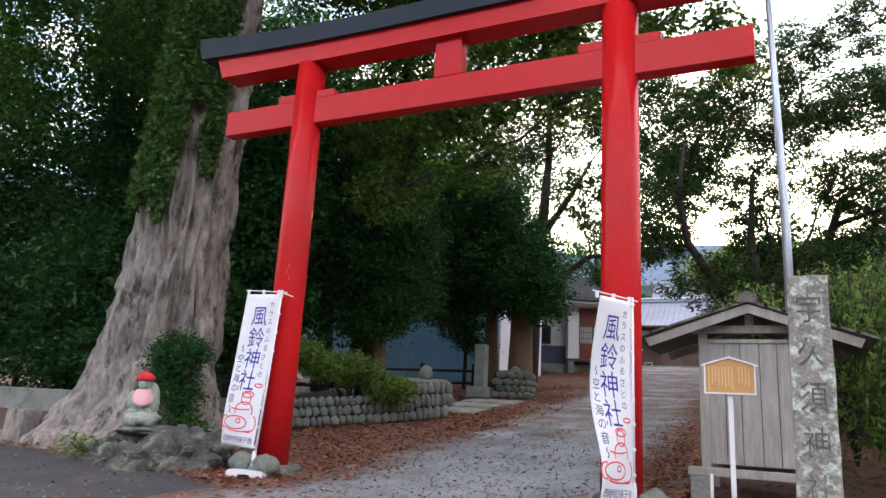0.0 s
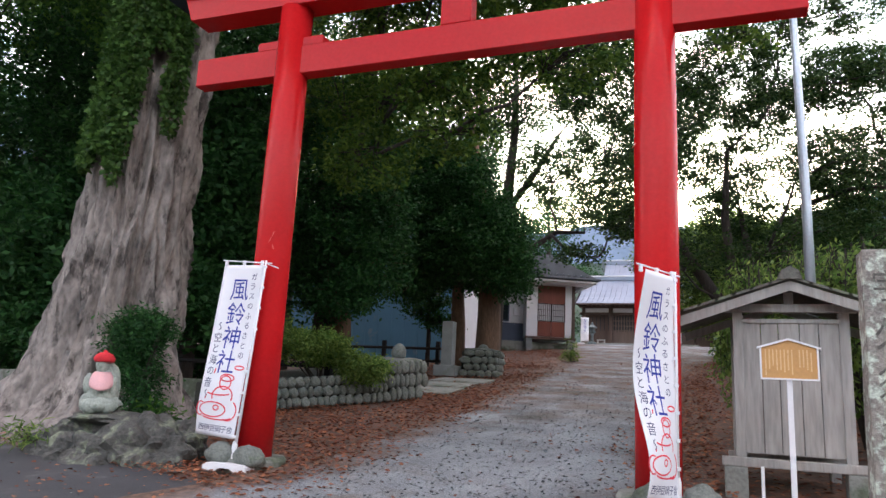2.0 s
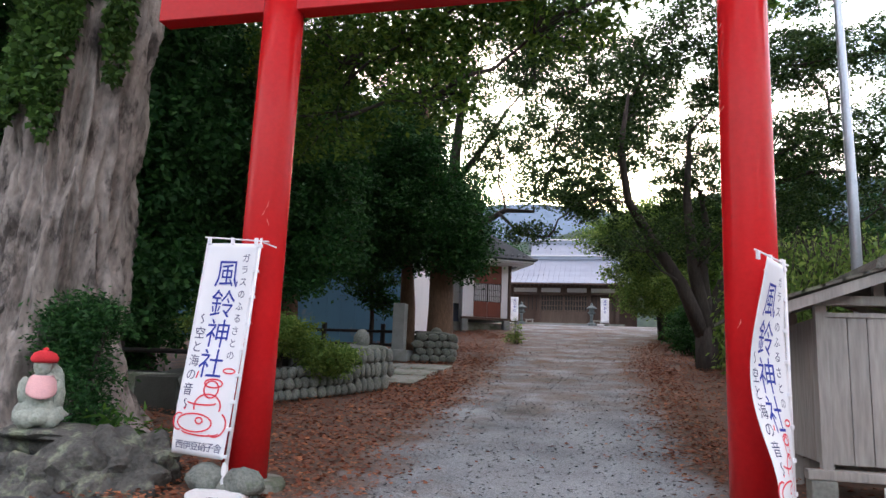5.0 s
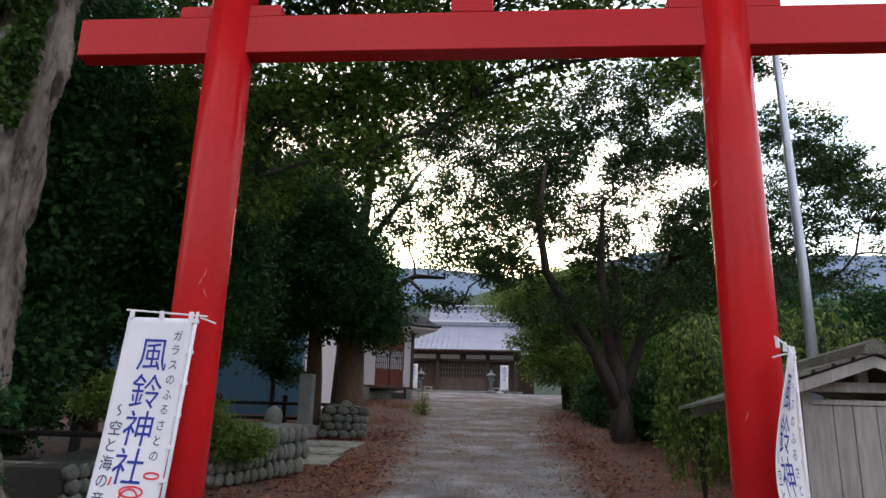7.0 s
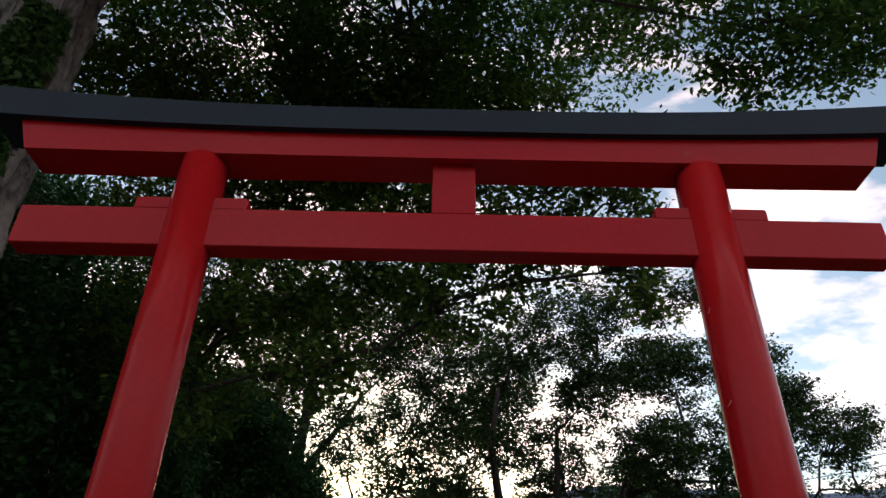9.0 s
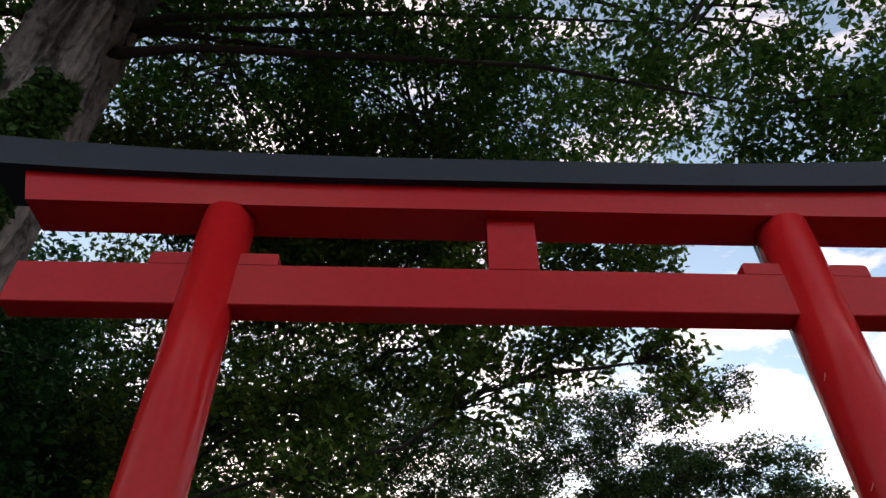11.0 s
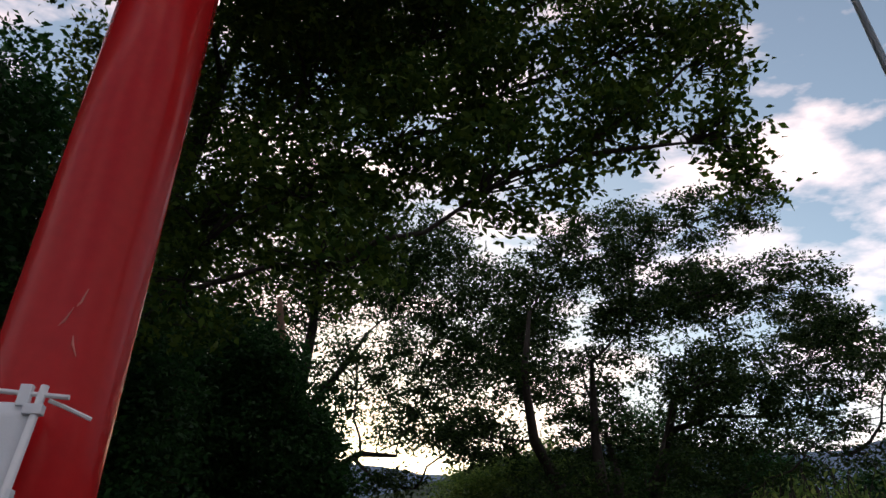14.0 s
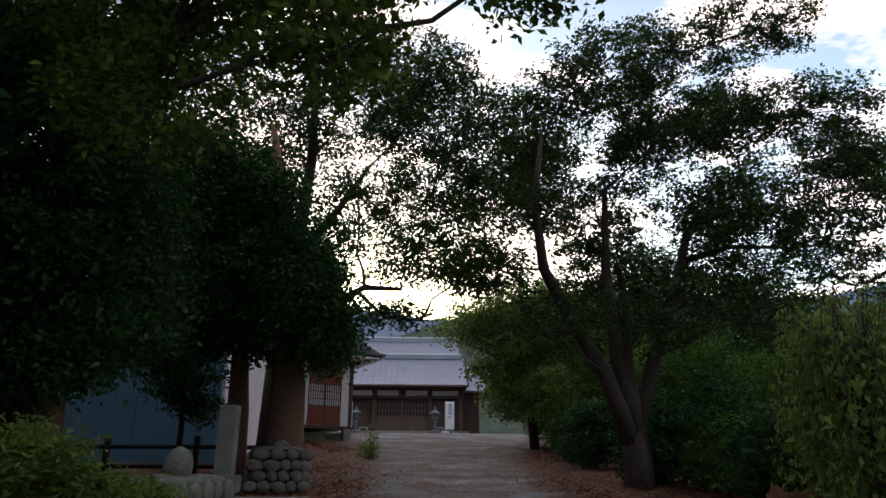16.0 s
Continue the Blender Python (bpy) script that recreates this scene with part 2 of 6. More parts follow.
HAT_RED = material("red_knit", (0.6, 0.03, 0.04), 0.95, vary=0.2, scale=8, fine=120, bump=0.4)
BIB_PINK = material("faded_pink_cloth", (0.72, 0.42, 0.42), 0.95, vary=0.15, scale=8, fine=120, bump=0.2)
STEEL = material("galvanised_steel", (0.45, 0.5, 0.55), 0.4, 0.7, vary=0.1, bump=0.02)
BRONZE = material("grey_green_bronze", (0.14, 0.17, 0.17), 0.6, 0.4, vary=0.25, bump=0.1)
GLASS = material("dark_window_glass", (0.02, 0.025, 0.03), 0.08, vary=0.05, bump=0)
CABLE = material("black_cable", (0.02, 0.02, 0.02), 0.6, bump=0)
STUMP_WOOD = material("rotting_stump_wood", (0.2, 0.11, 0.06), 0.95, vary=0.4, scale=5, fine=30, bump=0.8, stretch=(1, 1, 0.2))
HILL_NEAR = material("wooded_hill_green", (0.05, 0.075, 0.05), 1.0, vary=0.5, scale=0.03, fine=0.25, bump=0.0, stain=(0.035, 0.06, 0.045), stain_at=0.5, stain_scale=0.02)
# Distance haze is put into the far ridge's blue base colour.
HILL_FAR = material("haze_coloured_hill", (0.12, 0.17, 0.24), 1.0, vary=0.2, scale=0.01, fine=0.06, bump=0)


# ---- helpers for meshes ----
def link(name, me, mat, parent=None, label=""):
    if mat is not None and not me.materials:
        me.materials.append(mat)
    ob = new(name, me)
    ob.parent = parent
    if label:
        ob["label"] = label
    return ob


def part(name, bm, mat, parent=None, label="", smooth=False):
    me = bpy.data.meshes.new(name)
    bmesh.ops.recalc_face_normals(bm, faces=bm.faces)
    bm.to_mesh(me)
    bm.free()
    if smooth:
        me.polygons.foreach_set("use_smooth", [True] * len(me.polygons))
    return link(name, me, mat, parent, label)


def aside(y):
    """How far places at y are shifted in x to suit the fitted camera path."""
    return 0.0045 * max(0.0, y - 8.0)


def thing(name, label, category, at=(0, 0, 0), rz=0, group=""):
    ob = new(name)
    ob.empty_display_size = 0.2
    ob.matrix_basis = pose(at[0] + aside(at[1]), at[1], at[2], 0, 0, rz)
    return tagged(ob, label, category, group)


def structure(name, bm, mat, label, category="", smooth=False):
    return tagged(part(name, bm, mat, None, label, smooth), label, category or name.split("_")[0], kind="structure")


def box(bm, x0, x1, y0, y1, z0, z1, bevel=0.0):
    g = bmesh.ops.create_cube(bm, size=1.0)["verts"]
    bmesh.ops.scale(bm, vec=(x1 - x0, y1 - y0, z1 - z0), verts=g)
    bmesh.ops.translate(bm, vec=((x0 + x1) / 2, (y0 + y1) / 2, (z0 + z1) / 2), verts=g)
    if bevel:
        es = list({e for v in g for e in v.link_edges})
        bmesh.ops.bevel(bm, geom=es, offset=bevel, segments=2, affect="EDGES", profile=0.6)
    return bm


def boxed(*a, **k):
    return box(bmesh.new(), *a, **k)


def tube(bm, pts, radii, seg=10, caps=True, wob=0.0, seed=0.0):
    """A round bar along points, with a radius at each."""
    pts = [Vector(p) for p in pts]
    rings = []
    up = Vector((0.13, 0.97, 0.2)).normalized()
    for i, p in enumerate(pts):
        d = (pts[min(i + 1, len(pts) - 1)] - pts[max(i - 1, 0)]).normalized()
        u = d.cross(up)
        if u.length < 0.05:
            u = d.cross(Vector((1, 0, 0)))
        u.normalize()
        v = d.cross(u)
        ring = []
        for k in range(seg):
            a = 2 * math.pi * k / seg
            r = radii[i]
            if wob:
                r *= 1 + wob * noise.noise(Vector((math.cos(a) * 1.6 + seed, math.sin(a) * 1.6, p.z * 0.5 + i * 0.1)))
            ring.append(bm.verts.new(p + (u * math.cos(a) + v * math.sin(a)) * r))
        rings.append(ring)
    for a, b in zip(rings, rings[1:]):
        for k in range(seg):
            bm.faces.new((a[k], a[(k + 1) % seg], b[(k + 1) % seg], b[k]))
    if caps:
        bm.faces.new(rings[0][::-1])
        bm.faces.new(rings[-1])
    return bm


def tubed(pts, radii, seg=10, **k):
    return tube(bmesh.new(), pts, radii, seg, **k)


def prism(bm, outline, y0, y1):
    """An outline in x and z, drawn out from y0 to y1."""
    a = [bm.verts.new((x, y0, z)) for x, z in outline]
    b = [bm.verts.new((x, y1, z)) for x, z in outline]
    n = len(a)
    bm.faces.new(a)
    bm.faces.new(b[::-1])
    for i in range(n):
        bm.faces.new((a[i], b[i], b[(i + 1) % n], a[(i + 1) % n]))
    return bm


def pebble(bm, c, r, seed, rough=0.25, sub=2, flat=0.0):
    """A worn stone: a ball pulled out of round."""
    g = bmesh.ops.create_icosphere(bm, subdivisions=sub, radius=1.0)["verts"]
    for v in g:
        k = 1 + rough * noise.noise(v.co * 1.3 + Vector((seed * 7.3, seed * 3.1, seed))) + rough * 0.4 * noise.noise(v.co * 3.7 + Vector((seed, 9, 2)))
        p = v.co * k
        z = p.z
        if flat and z < -flat:
            z = -flat
        v.co = Vector((c[0] + p.x * r[0], c[1] + p.y * r[1], c[2] + z * r[2]))
    return bm


def pebbled(*a, **k):
    return pebble(bmesh.new(), *a, **k)


def lathe(profile, seg=20):
    """A turned shape from (radius, height) pairs."""
    return tubed([(0, 0, z) for r, z in profile], [max(r, 0.001) for r, z in profile], seg)


def leaf_mesh(name, p, size, mat, droop=0.2, seed=1, narrow=0.5, parent=None, label="", flat=False):
    """Folded pointed leaves at the points p, as one mesh."""
    rs = np.random.RandomState(seed)
    n = len(p)
    if flat:
        a = rs.uniform(0, 2 * np.pi, n)
        d = np.stack([np.cos(a), np.sin(a), rs.normal(0, 0.15, n)], 1)
        nn = np.stack([rs.normal(0, 0.25, n), rs.normal(0, 0.25, n), np.ones(n)], 1)
    else:
        d = rs.normal(0, 1, (n, 3))
        d[:, 2] = d[:, 2] * 0.6 - droop
        nn = rs.normal(0, 1, (n, 3))
        nn[:, 2] += 0.6
    d /= np.linalg.norm(d, axis=1, keepdims=True)
    s = np.cross(d, nn)
    s /= np.linalg.norm(s, axis=1, keepdims=True) + 1e-9
    up = np.cross(s, d)
    L = size * rs.uniform(0.6, 1.3, (n, 1))
    W = L * narrow * 0.5
    v = np.empty((n, 4, 3))
    v[:, 0] = p
    v[:, 1] = p + d * L * 0.45 + s * W + up * L * 0.1
    v[:, 2] = p + d * L
    v[:, 3] = p + d * L * 0.45 - s * W + up * L * 0.1
    me = bpy.data.meshes.new(name)
    me.vertices.add(4 * n)
    me.vertices.foreach_set("co", v.reshape(-1))
    me.loops.add(4 * n)
    me.loops.foreach_set("vertex_index", np.arange(4 * n, dtype=np.int32))
    me.polygons.add(n)
    me.polygons.foreach_set("loop_start", np.arange(0, 4 * n, 4, dtype=np.int32))
    me.update(calc_edges=True)
    me.validate()
    return link(name, me, mat, parent, label)


def gz(y):
    """The ground's height: a road at the foot of a slope that climbs to a level yard."""
    return float(np.interp(y, GROUND_Y, GROUND_Z))


GROUND_Y = (-80, -1, 1, 4, 6.9, 12.9, 18.7, 28.5, 34, 40, 46, 60, 400)
GROUND_Z = (-0.12, -0.1, 0.02, 0.3, 0.6, 1.2, 1.88, 3.06, 3.8, 4.55, 4.92, 5.0, 5.8)


def sprays(clumps, rs, spread=0.28):
    """Leaf points: each clump (centre, radii, tufts, leaves a tuft) breaks up into tufts, mostly near its skin. Gives the points and the tufts."""
    pts, tufts = [], []
    for c, r, m, k in clumps:
        q = rs.normal(0, 1, (m, 3))
        q /= np.linalg.norm(q, axis=1, keepdims=True)
        q *= (rs.uniform(0.12, 1.0, (m, 1)) ** 0.5)
        t = np.array(c) + q * np.array(r)
        tufts.append(t)
        o = rs.normal(0, 1, (m, k, 3)) * spread
        o[:, :, 2] *= 0.55
        pts.append((t[:, None, :] + o).reshape(-1, 3))
    return np.concatenate(pts), tufts


def tree(label, base, trunk, clumps, bark, leaf, size, seed, spread=0.28, narrow=0.5, limb_r=0.1, twig=True, limbs=(), category="tree", trunk_seg=12, wob=0.25, name="tree"):
    """A tree: trunk points (x, y, z, r) from the base, limbs grown from the trunk to the clumps of its crown, and leaves in tufts."""
    rs = np.random.RandomState(seed)
    ob = thing(name, label, category, base)
    b = np.array(base)
    bm = tubed([t[:3] for t in trunk], [t[3] for t in trunk], trunk_seg, wob=wob, seed=seed)
    part("trunk", bm, bark, ob, smooth=True)
    pts, tufts = sprays(clumps, rs, spread)
    for lm in limbs:
        part("limb", tubed([q[:3] for q in lm], [q[3] for q in lm], 8, wob=0.15, seed=seed), bark, ob, smooth=True)
    tp = np.array([t[:3] for t in trunk])
    lp = [np.array(q[:3]) for lm in limbs for q in lm[1:]]
    start = np.concatenate([tp[len(tp) // 2:], np.array(lp)]) if lp else tp[len(tp) // 2:]
    order = sorted(zip(clumps, tufts), key=lambda e: np.min(np.linalg.norm(tp[len(tp) // 2:] - np.array(e[0][0]), axis=1)))
    for (c, r, m, k), tf in order:
        c = np.array(c, float)
        dd = np.linalg.norm((start - c) * (1, 1, 0.7) + (0, 0, 0), axis=1) + np.where(start[:, 2] > c[2], 2.0, 0.0)
        s = start[int(np.argmin(dd))]
        span = np.linalg.norm(c - s)
        mid = (s + c) / 2 + rs.normal(0, 0.06 * span, 3) + (0, 0, -0.06 * span)
        start = np.concatenate([start, [c, mid]])
        rr = min(limb_r, 0.015 + 0.014 * span)
        bl = bmesh.new()
        tube(bl, [s, s * 0.55 + mid * 0.45 + rs.normal(0, 0.03 * span, 3), mid, mid * 0.45 + c * 0.55 + rs.normal(0, 0.03 * span, 3), c], [rr, rr * 0.85, rr * 0.7, rr * 0.5, rr * 0.3], 6)
        if twig:
            for q in tf[:: max(1, len(tf) // 14)]:
                w = (c + q) / 2 + rs.normal(0, 0.08, 3)
                tube(bl, [mid * 0.35 + c * 0.65, w, q], [rr * 0.4, rr * 0.25, 0.008], 4, caps=False)
        part("limb", bl, bark, ob, smooth=True)
    leaf_mesh("crown", pts, size, leaf, seed=seed, narrow=narrow, parent=ob)
    return ob
# ---- ground ----
def sheet(x0, x1, ys, nx, lift, edge=None):
    """A strip of ground over the slope; edge(y) gives its two sides."""
    bm = bmesh.new()
    rows = []
    for y in ys:
        a, b = edge(y) if edge else (x0, x1)
        rows.append([bm.verts.new((a + (b - a) * i / nx, y, gz(y) + lift + (0.02 * noise.noise(Vector((i * 0.9, y * 0.6, 0))) if 0 < i < nx and -3 < y < 60 else 0))) for i in range(nx + 1)])
    for r, s in zip(rows, rows[1:]):
        for i in range(nx):
            bm.faces.new((r[i], r[i + 1], s[i + 1], s[i]))
    return bm


bm = bmesh.new()
ys = [-3000, -400, -80, -20] + [-8 + 0.5 * i for i in range(140)] + [64, 80, 120, 400, 3000]
xs = [-3000, -300, -60, -25] + [-20 + 1.0 * i for i in range(36)] + [20, 60, 300, 3000]
grid = [[bm.verts.new((x, y, gz(y) + (0.03 * noise.noise(Vector((x * 0.7, y * 0.7, 3))) if abs(x) < 20 and -8 < y < 60 else 0) - 0.02)) for x in xs] for y in ys]
for r, s in zip(grid, grid[1:]):
    for i in range(len(xs) - 1):
        bm.faces.new((r[i], r[i + 1], s[i + 1], s[i]))
structure("ground", bm, SOIL, "brown soil strewn with dead leaves on a gentle slope", smooth=True)


def drive_edge(y):
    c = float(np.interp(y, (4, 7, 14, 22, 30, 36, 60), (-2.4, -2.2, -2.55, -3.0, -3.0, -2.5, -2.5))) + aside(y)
    w = float(np.interp(y, (4, 7, 14, 22, 30, 36, 60), (2.0, 1.35, 1.6, 1.9, 2.8, 5.6, 6.0)))
    j = 0.22 * noise.noise(Vector((0, y * 0.8, 1))) + 0.1 * noise.noise(Vector((4, y * 2.5, 1)))
    k = 0.22 * noise.noise(Vector((7, y * 0.8, 5))) + 0.1 * noise.noise(Vector((3, y * 2.5, 8)))
    return c - w + j, c + w + k


def drive_wide(y):
    a, b = drive_edge(y)
    return a - 0.7, b + 0.7


drive = structure("driveway", sheet(0, 0, [4.6 + 0.3 * i for i in range(140)], 18, 0.022, drive_wide), DRIVE, "grey gravel driveway climbing to the shrine yard", "driveway", True)
bare = drive.data.attributes.new("bare", "FLOAT", "POINT")
vals = []
for k in range(len(drive.data.vertices)):
    i, y = k % 19, drive.data.vertices[k].co.y
    f = min(i, 18 - i) / 18
    v = min(1.0, f / 0.24) * float(np.interp(y, (4, 9, 14, 24, 34), (1.0, 0.9, 0.62, 0.5, 0.62)))
    vals.append(v + 0.12 * noise.noise(Vector((i * 0.35, y * 0.1, 4))))
bare.data.foreach_set("value", vals)


def road_edge_y(x):
    return float(np.interp(x, (-60, -12, -9.8, -7.2, -5.4, -4.4, -3.4, 0, 3, 60), (7.3, 7.2, 7.1, 6.75, 6.45, 6.15, 5.7, 5.5, 5.6, 6.0)))


bm = bmesh.new()
rx = [-60, -30, -20, -16] + [-14 + 0.5 * i for i in range(40)] + [8, 14, 30, 60]
rows = []
for k in range(25):
    f = k / 24
    rows.append([])
    for x in rx:
        y = -7.0 + f * (road_edge_y(x) + (0.12 * noise.noise(Vector((x * 0.9, 0, 0))) if f == 1 else 0) + 7.0)
        rows[-1].append(bm.verts.new((x, y, gz(y) + 0.012 + (0.006 if f < 1 else -0.004))))
for r, s in zip(rows, rows[1:]):
    for i in range(len(rx) - 1):
        bm.faces.new((r[i], r[i + 1], s[i + 1], s[i]))
structure("road", bm, ASPHALT, "dark worn asphalt road along the shrine entrance", smooth=True)

# ---- hills ----
def hill(name, mat, label, dist, height, base_a, amp, seed, rise=None):
    """A ridge in the distance, a ring of slopes seen from the yard; rise: one summit's bearing, height and width."""
    bm = bmesh.new()
    n, m = 220, 8
    rows = []
    for j in range(m + 1):
        row = []
        for i in range(n):
            a = 2 * math.pi * i / n
            v = Vector((math.cos(a) * base_a, math.sin(a) * base_a, seed))
            top = height * (1 + amp * noise.noise(v) + amp * 0.4 * noise.noise(v * 2.7))
            if rise:
                top = max(top, rise[1] * math.exp(-((math.degrees(a) - rise[0]) / rise[2]) ** 2))
            f = j / m
            d = dist * (0.62 + 0.38 * f)
            z = top * f ** 1.2 + (0.03 * height * noise.noise(Vector((math.cos(a) * 25, math.sin(a) * 25, f * 6 + seed))) if 0 < j else -4)
            row.append(bm.verts.new((d * math.cos(a) - 3, d * math.sin(a) + 10, z)))
        rows.append(row)
    for r, s in zip(rows, rows[1:]):
        for i in range(n):
            bm.faces.new((r[i], r[(i + 1) % n], s[(i + 1) % n], s[i]))
    return structure(name, bm, mat, label, "hill", True)


hill("backdrop_near", HILL_NEAR, "wooded green hillside behind the shrine", 420, 88, 1.6, 0.5, 3.0, (82.0, 112.0, 15.0))
hill("backdrop_far", HILL_FAR, "mountain ridge in the distance, coloured blue for haze", 1500, 385, 2.2, 0.28, 9.0)

# ---- torii ----
TX, TY = -2.59, 7.05
torii = thing("torii_gate", "tall vermilion torii gate with a dark curved cap", "torii gate", (TX, TY, 0.62))
for px in (-2.03, 2.06):
    bm = tubed([(px, 0, 0.05), (px, 0, 1.5), (px, 0, 3.2), (px, 0, 5.22)], [0.197, 0.196, 0.195, 0.193], 40)
    part("pillar", bm, RED, torii, smooth=True)
    bm = bmesh.new()
    tube(bm, [(px, 0, -0.14), (px, 0, 0.06), (px, 0, 0.1)], [0.36, 0.355, 0.33], 32)
    part("footing", bm, CONCRETE, torii, "round grey concrete footing")
# tie beam
bm = bmesh.new()
prism(bm, [(-3.34, 4.36), (3.385, 4.36), (3.385, 4.71), (-3.345, 4.71)], -0.09, 0.09)
bmesh.ops.bevel(bm, geom=bm.edges[:], offset=0.008, segments=1, affect="EDGES")
part("tie_beam", bm, RED, torii)
for px in (-2.03, 2.06):
    for sx in (-1, 1):
        bm = bmesh.new()
        a, b = px + sx * 0.16, px + sx * 0.44
        z0 = 4.713
        prism(bm, [(a, z0), (b, z0), (b, z0 + 0.085), (b - sx * 0.02, z0 + 0.1), (a, z0 + 0.1)], -0.085, 0.085)
        part("wedge", bm, RED, torii)
bm = bmesh.new()
box(bm, -0.145, 0.205, -0.085, 0.085, 4.712, 5.22, 0.01)
part("centre_strut", bm, RED, torii)


def bow(x):
    return max(0.0, (abs(x) - 0.6) / 3.0) ** 2.2


def beam(z0, z1, half0, half1, depth, b0, b1, mat, name, n=28):
    """A beam whose foot and top bow up by b0 and b1 towards the ends."""
    bm = bmesh.new()
    rows = []
    for i in range(n + 1):
        f = 2 * i / n - 1
        xa, xb = f * half0, f * half1
        sa, sb = b0 * bow(xa), b1 * bow(xb)
        rows.append([bm.verts.new((xa, -depth, z0 + sa)), bm.verts.new((xa, depth, z0 + sa)), bm.verts.new((xb, depth, z1 + sb)), bm.verts.new((xb, -depth, z1 + sb))])
    for r, s in zip(rows, rows[1:]):
        for k in range(4):
            bm.faces.new((r[k], r[(k + 1) % 4], s[(k + 1) % 4], s[k]))
    bm.faces.new(rows[0])
    bm.faces.new(rows[-1][::-1])
    return part(name, bm, mat, torii)


beam(5.21, 5.453, 3.47, 3.59, 0.165, 0.02, 0.085, RED, "lintel")
beam(5.456, 5.7, 3.85, 3.93, 0.225, 0.085, 0.14, BLACK_CAP, "cap")
beam(5.703, 5.745, 3.88, 3.88, 0.12, 0.14, 0.14, BLACK_CAP, "cap_ridge")
# a thin pale tie band low on the pillar
bm = bmesh.new()
tube(bm, [(-2.17, -0.133, 3.435), (-2.14, -0.153, 3.435), (-2.11, -0.168, 3.438)], [0.003, 0.006, 0.003], 6)
part("paint_chip", bm, WHITE_WALL, torii, "pale chipped spot in the paint")
for px, side, z, lean in ((-2.03, 0.35, 2.37, 0.03), (-2.03, 0.5, 2.44, 0.02), (-2.03, 0.55, 2.3, -0.02), (2.06, -1.1, 3.2, 0.03), (2.06, -1.15, 3.9, 0.02), (2.06, -0.6, 1.5, 0.02)):
    c, n = 0.196 * math.sin(side), -0.1965 * math.cos(side)
    part("scuff", tubed([(px + c - lean, n, z - 0.04), (px + c, n - 0.001, z), (px + c + lean * 0.5, n, z + 0.045)], [0.001, 0.004, 0.001], 5), SCUFF, torii, "pale scratch in the red paint")


# ---- banners ----
def glyph(ch, high, wide=1.0):
    """One letter of the built-in font as a flat mesh about its centre, high metres tall for a full letter."""
    cu = bpy.data.curves.new("letter", "FONT")
    cu.body, cu.size, cu.resolution_u = ch, 1.0, 2
    tmp = new("letter", cu)
    bpy.context.view_layer.update()
    me = bpy.data.meshes.new_from_object(tmp.evaluated_get(bpy.context.evaluated_depsgraph_get()))
    bpy.data.objects.remove(tmp)
    v = np.empty(len(me.vertices) * 3)
    me.vertices.foreach_get("co", v)
    v = v.reshape(-1, 3)
    v[:, 0] -= (v[:, 0].min() + v[:, 0].max()) / 2
    v[:, 1] -= (v[:, 1].min() + v[:, 1].max()) / 2
    v *= high / 0.92
    v[:, 0] *= wide
    me.vertices.foreach_set("co", v.reshape(-1))
    return me


def strokes(bm, pts, w):
    """A flat inked line of width w along points."""
    for (x0, y0), (x1, y1) in zip(pts, pts[1:]):
        d = Vector((x1 - x0, y1 - y0, 0))
        if d.length < 1e-6:
            continue
        s = Vector((-d.y, d.x, 0)).normalized() * w / 2
        bm.faces.new([bm.verts.new((x0 - s.x, y0 - s.y, 0)), bm.verts.new((x0 + s.x, y0 + s.y, 0)), bm.verts.new((x1 + s.x, y1 + s.y, 0)), bm.verts.new((x1 - s.x, y1 - s.y, 0))])
    return bm


def arc(cx, cy, rx, ry, a0=0, a1=360, n=18):
    return [(cx + rx * math.cos(radians(a0 + (a1 - a0) * i / n)), cy + ry * math.sin(radians(a0 + (a1 - a0) * i / n))) for i in range(n + 1)]


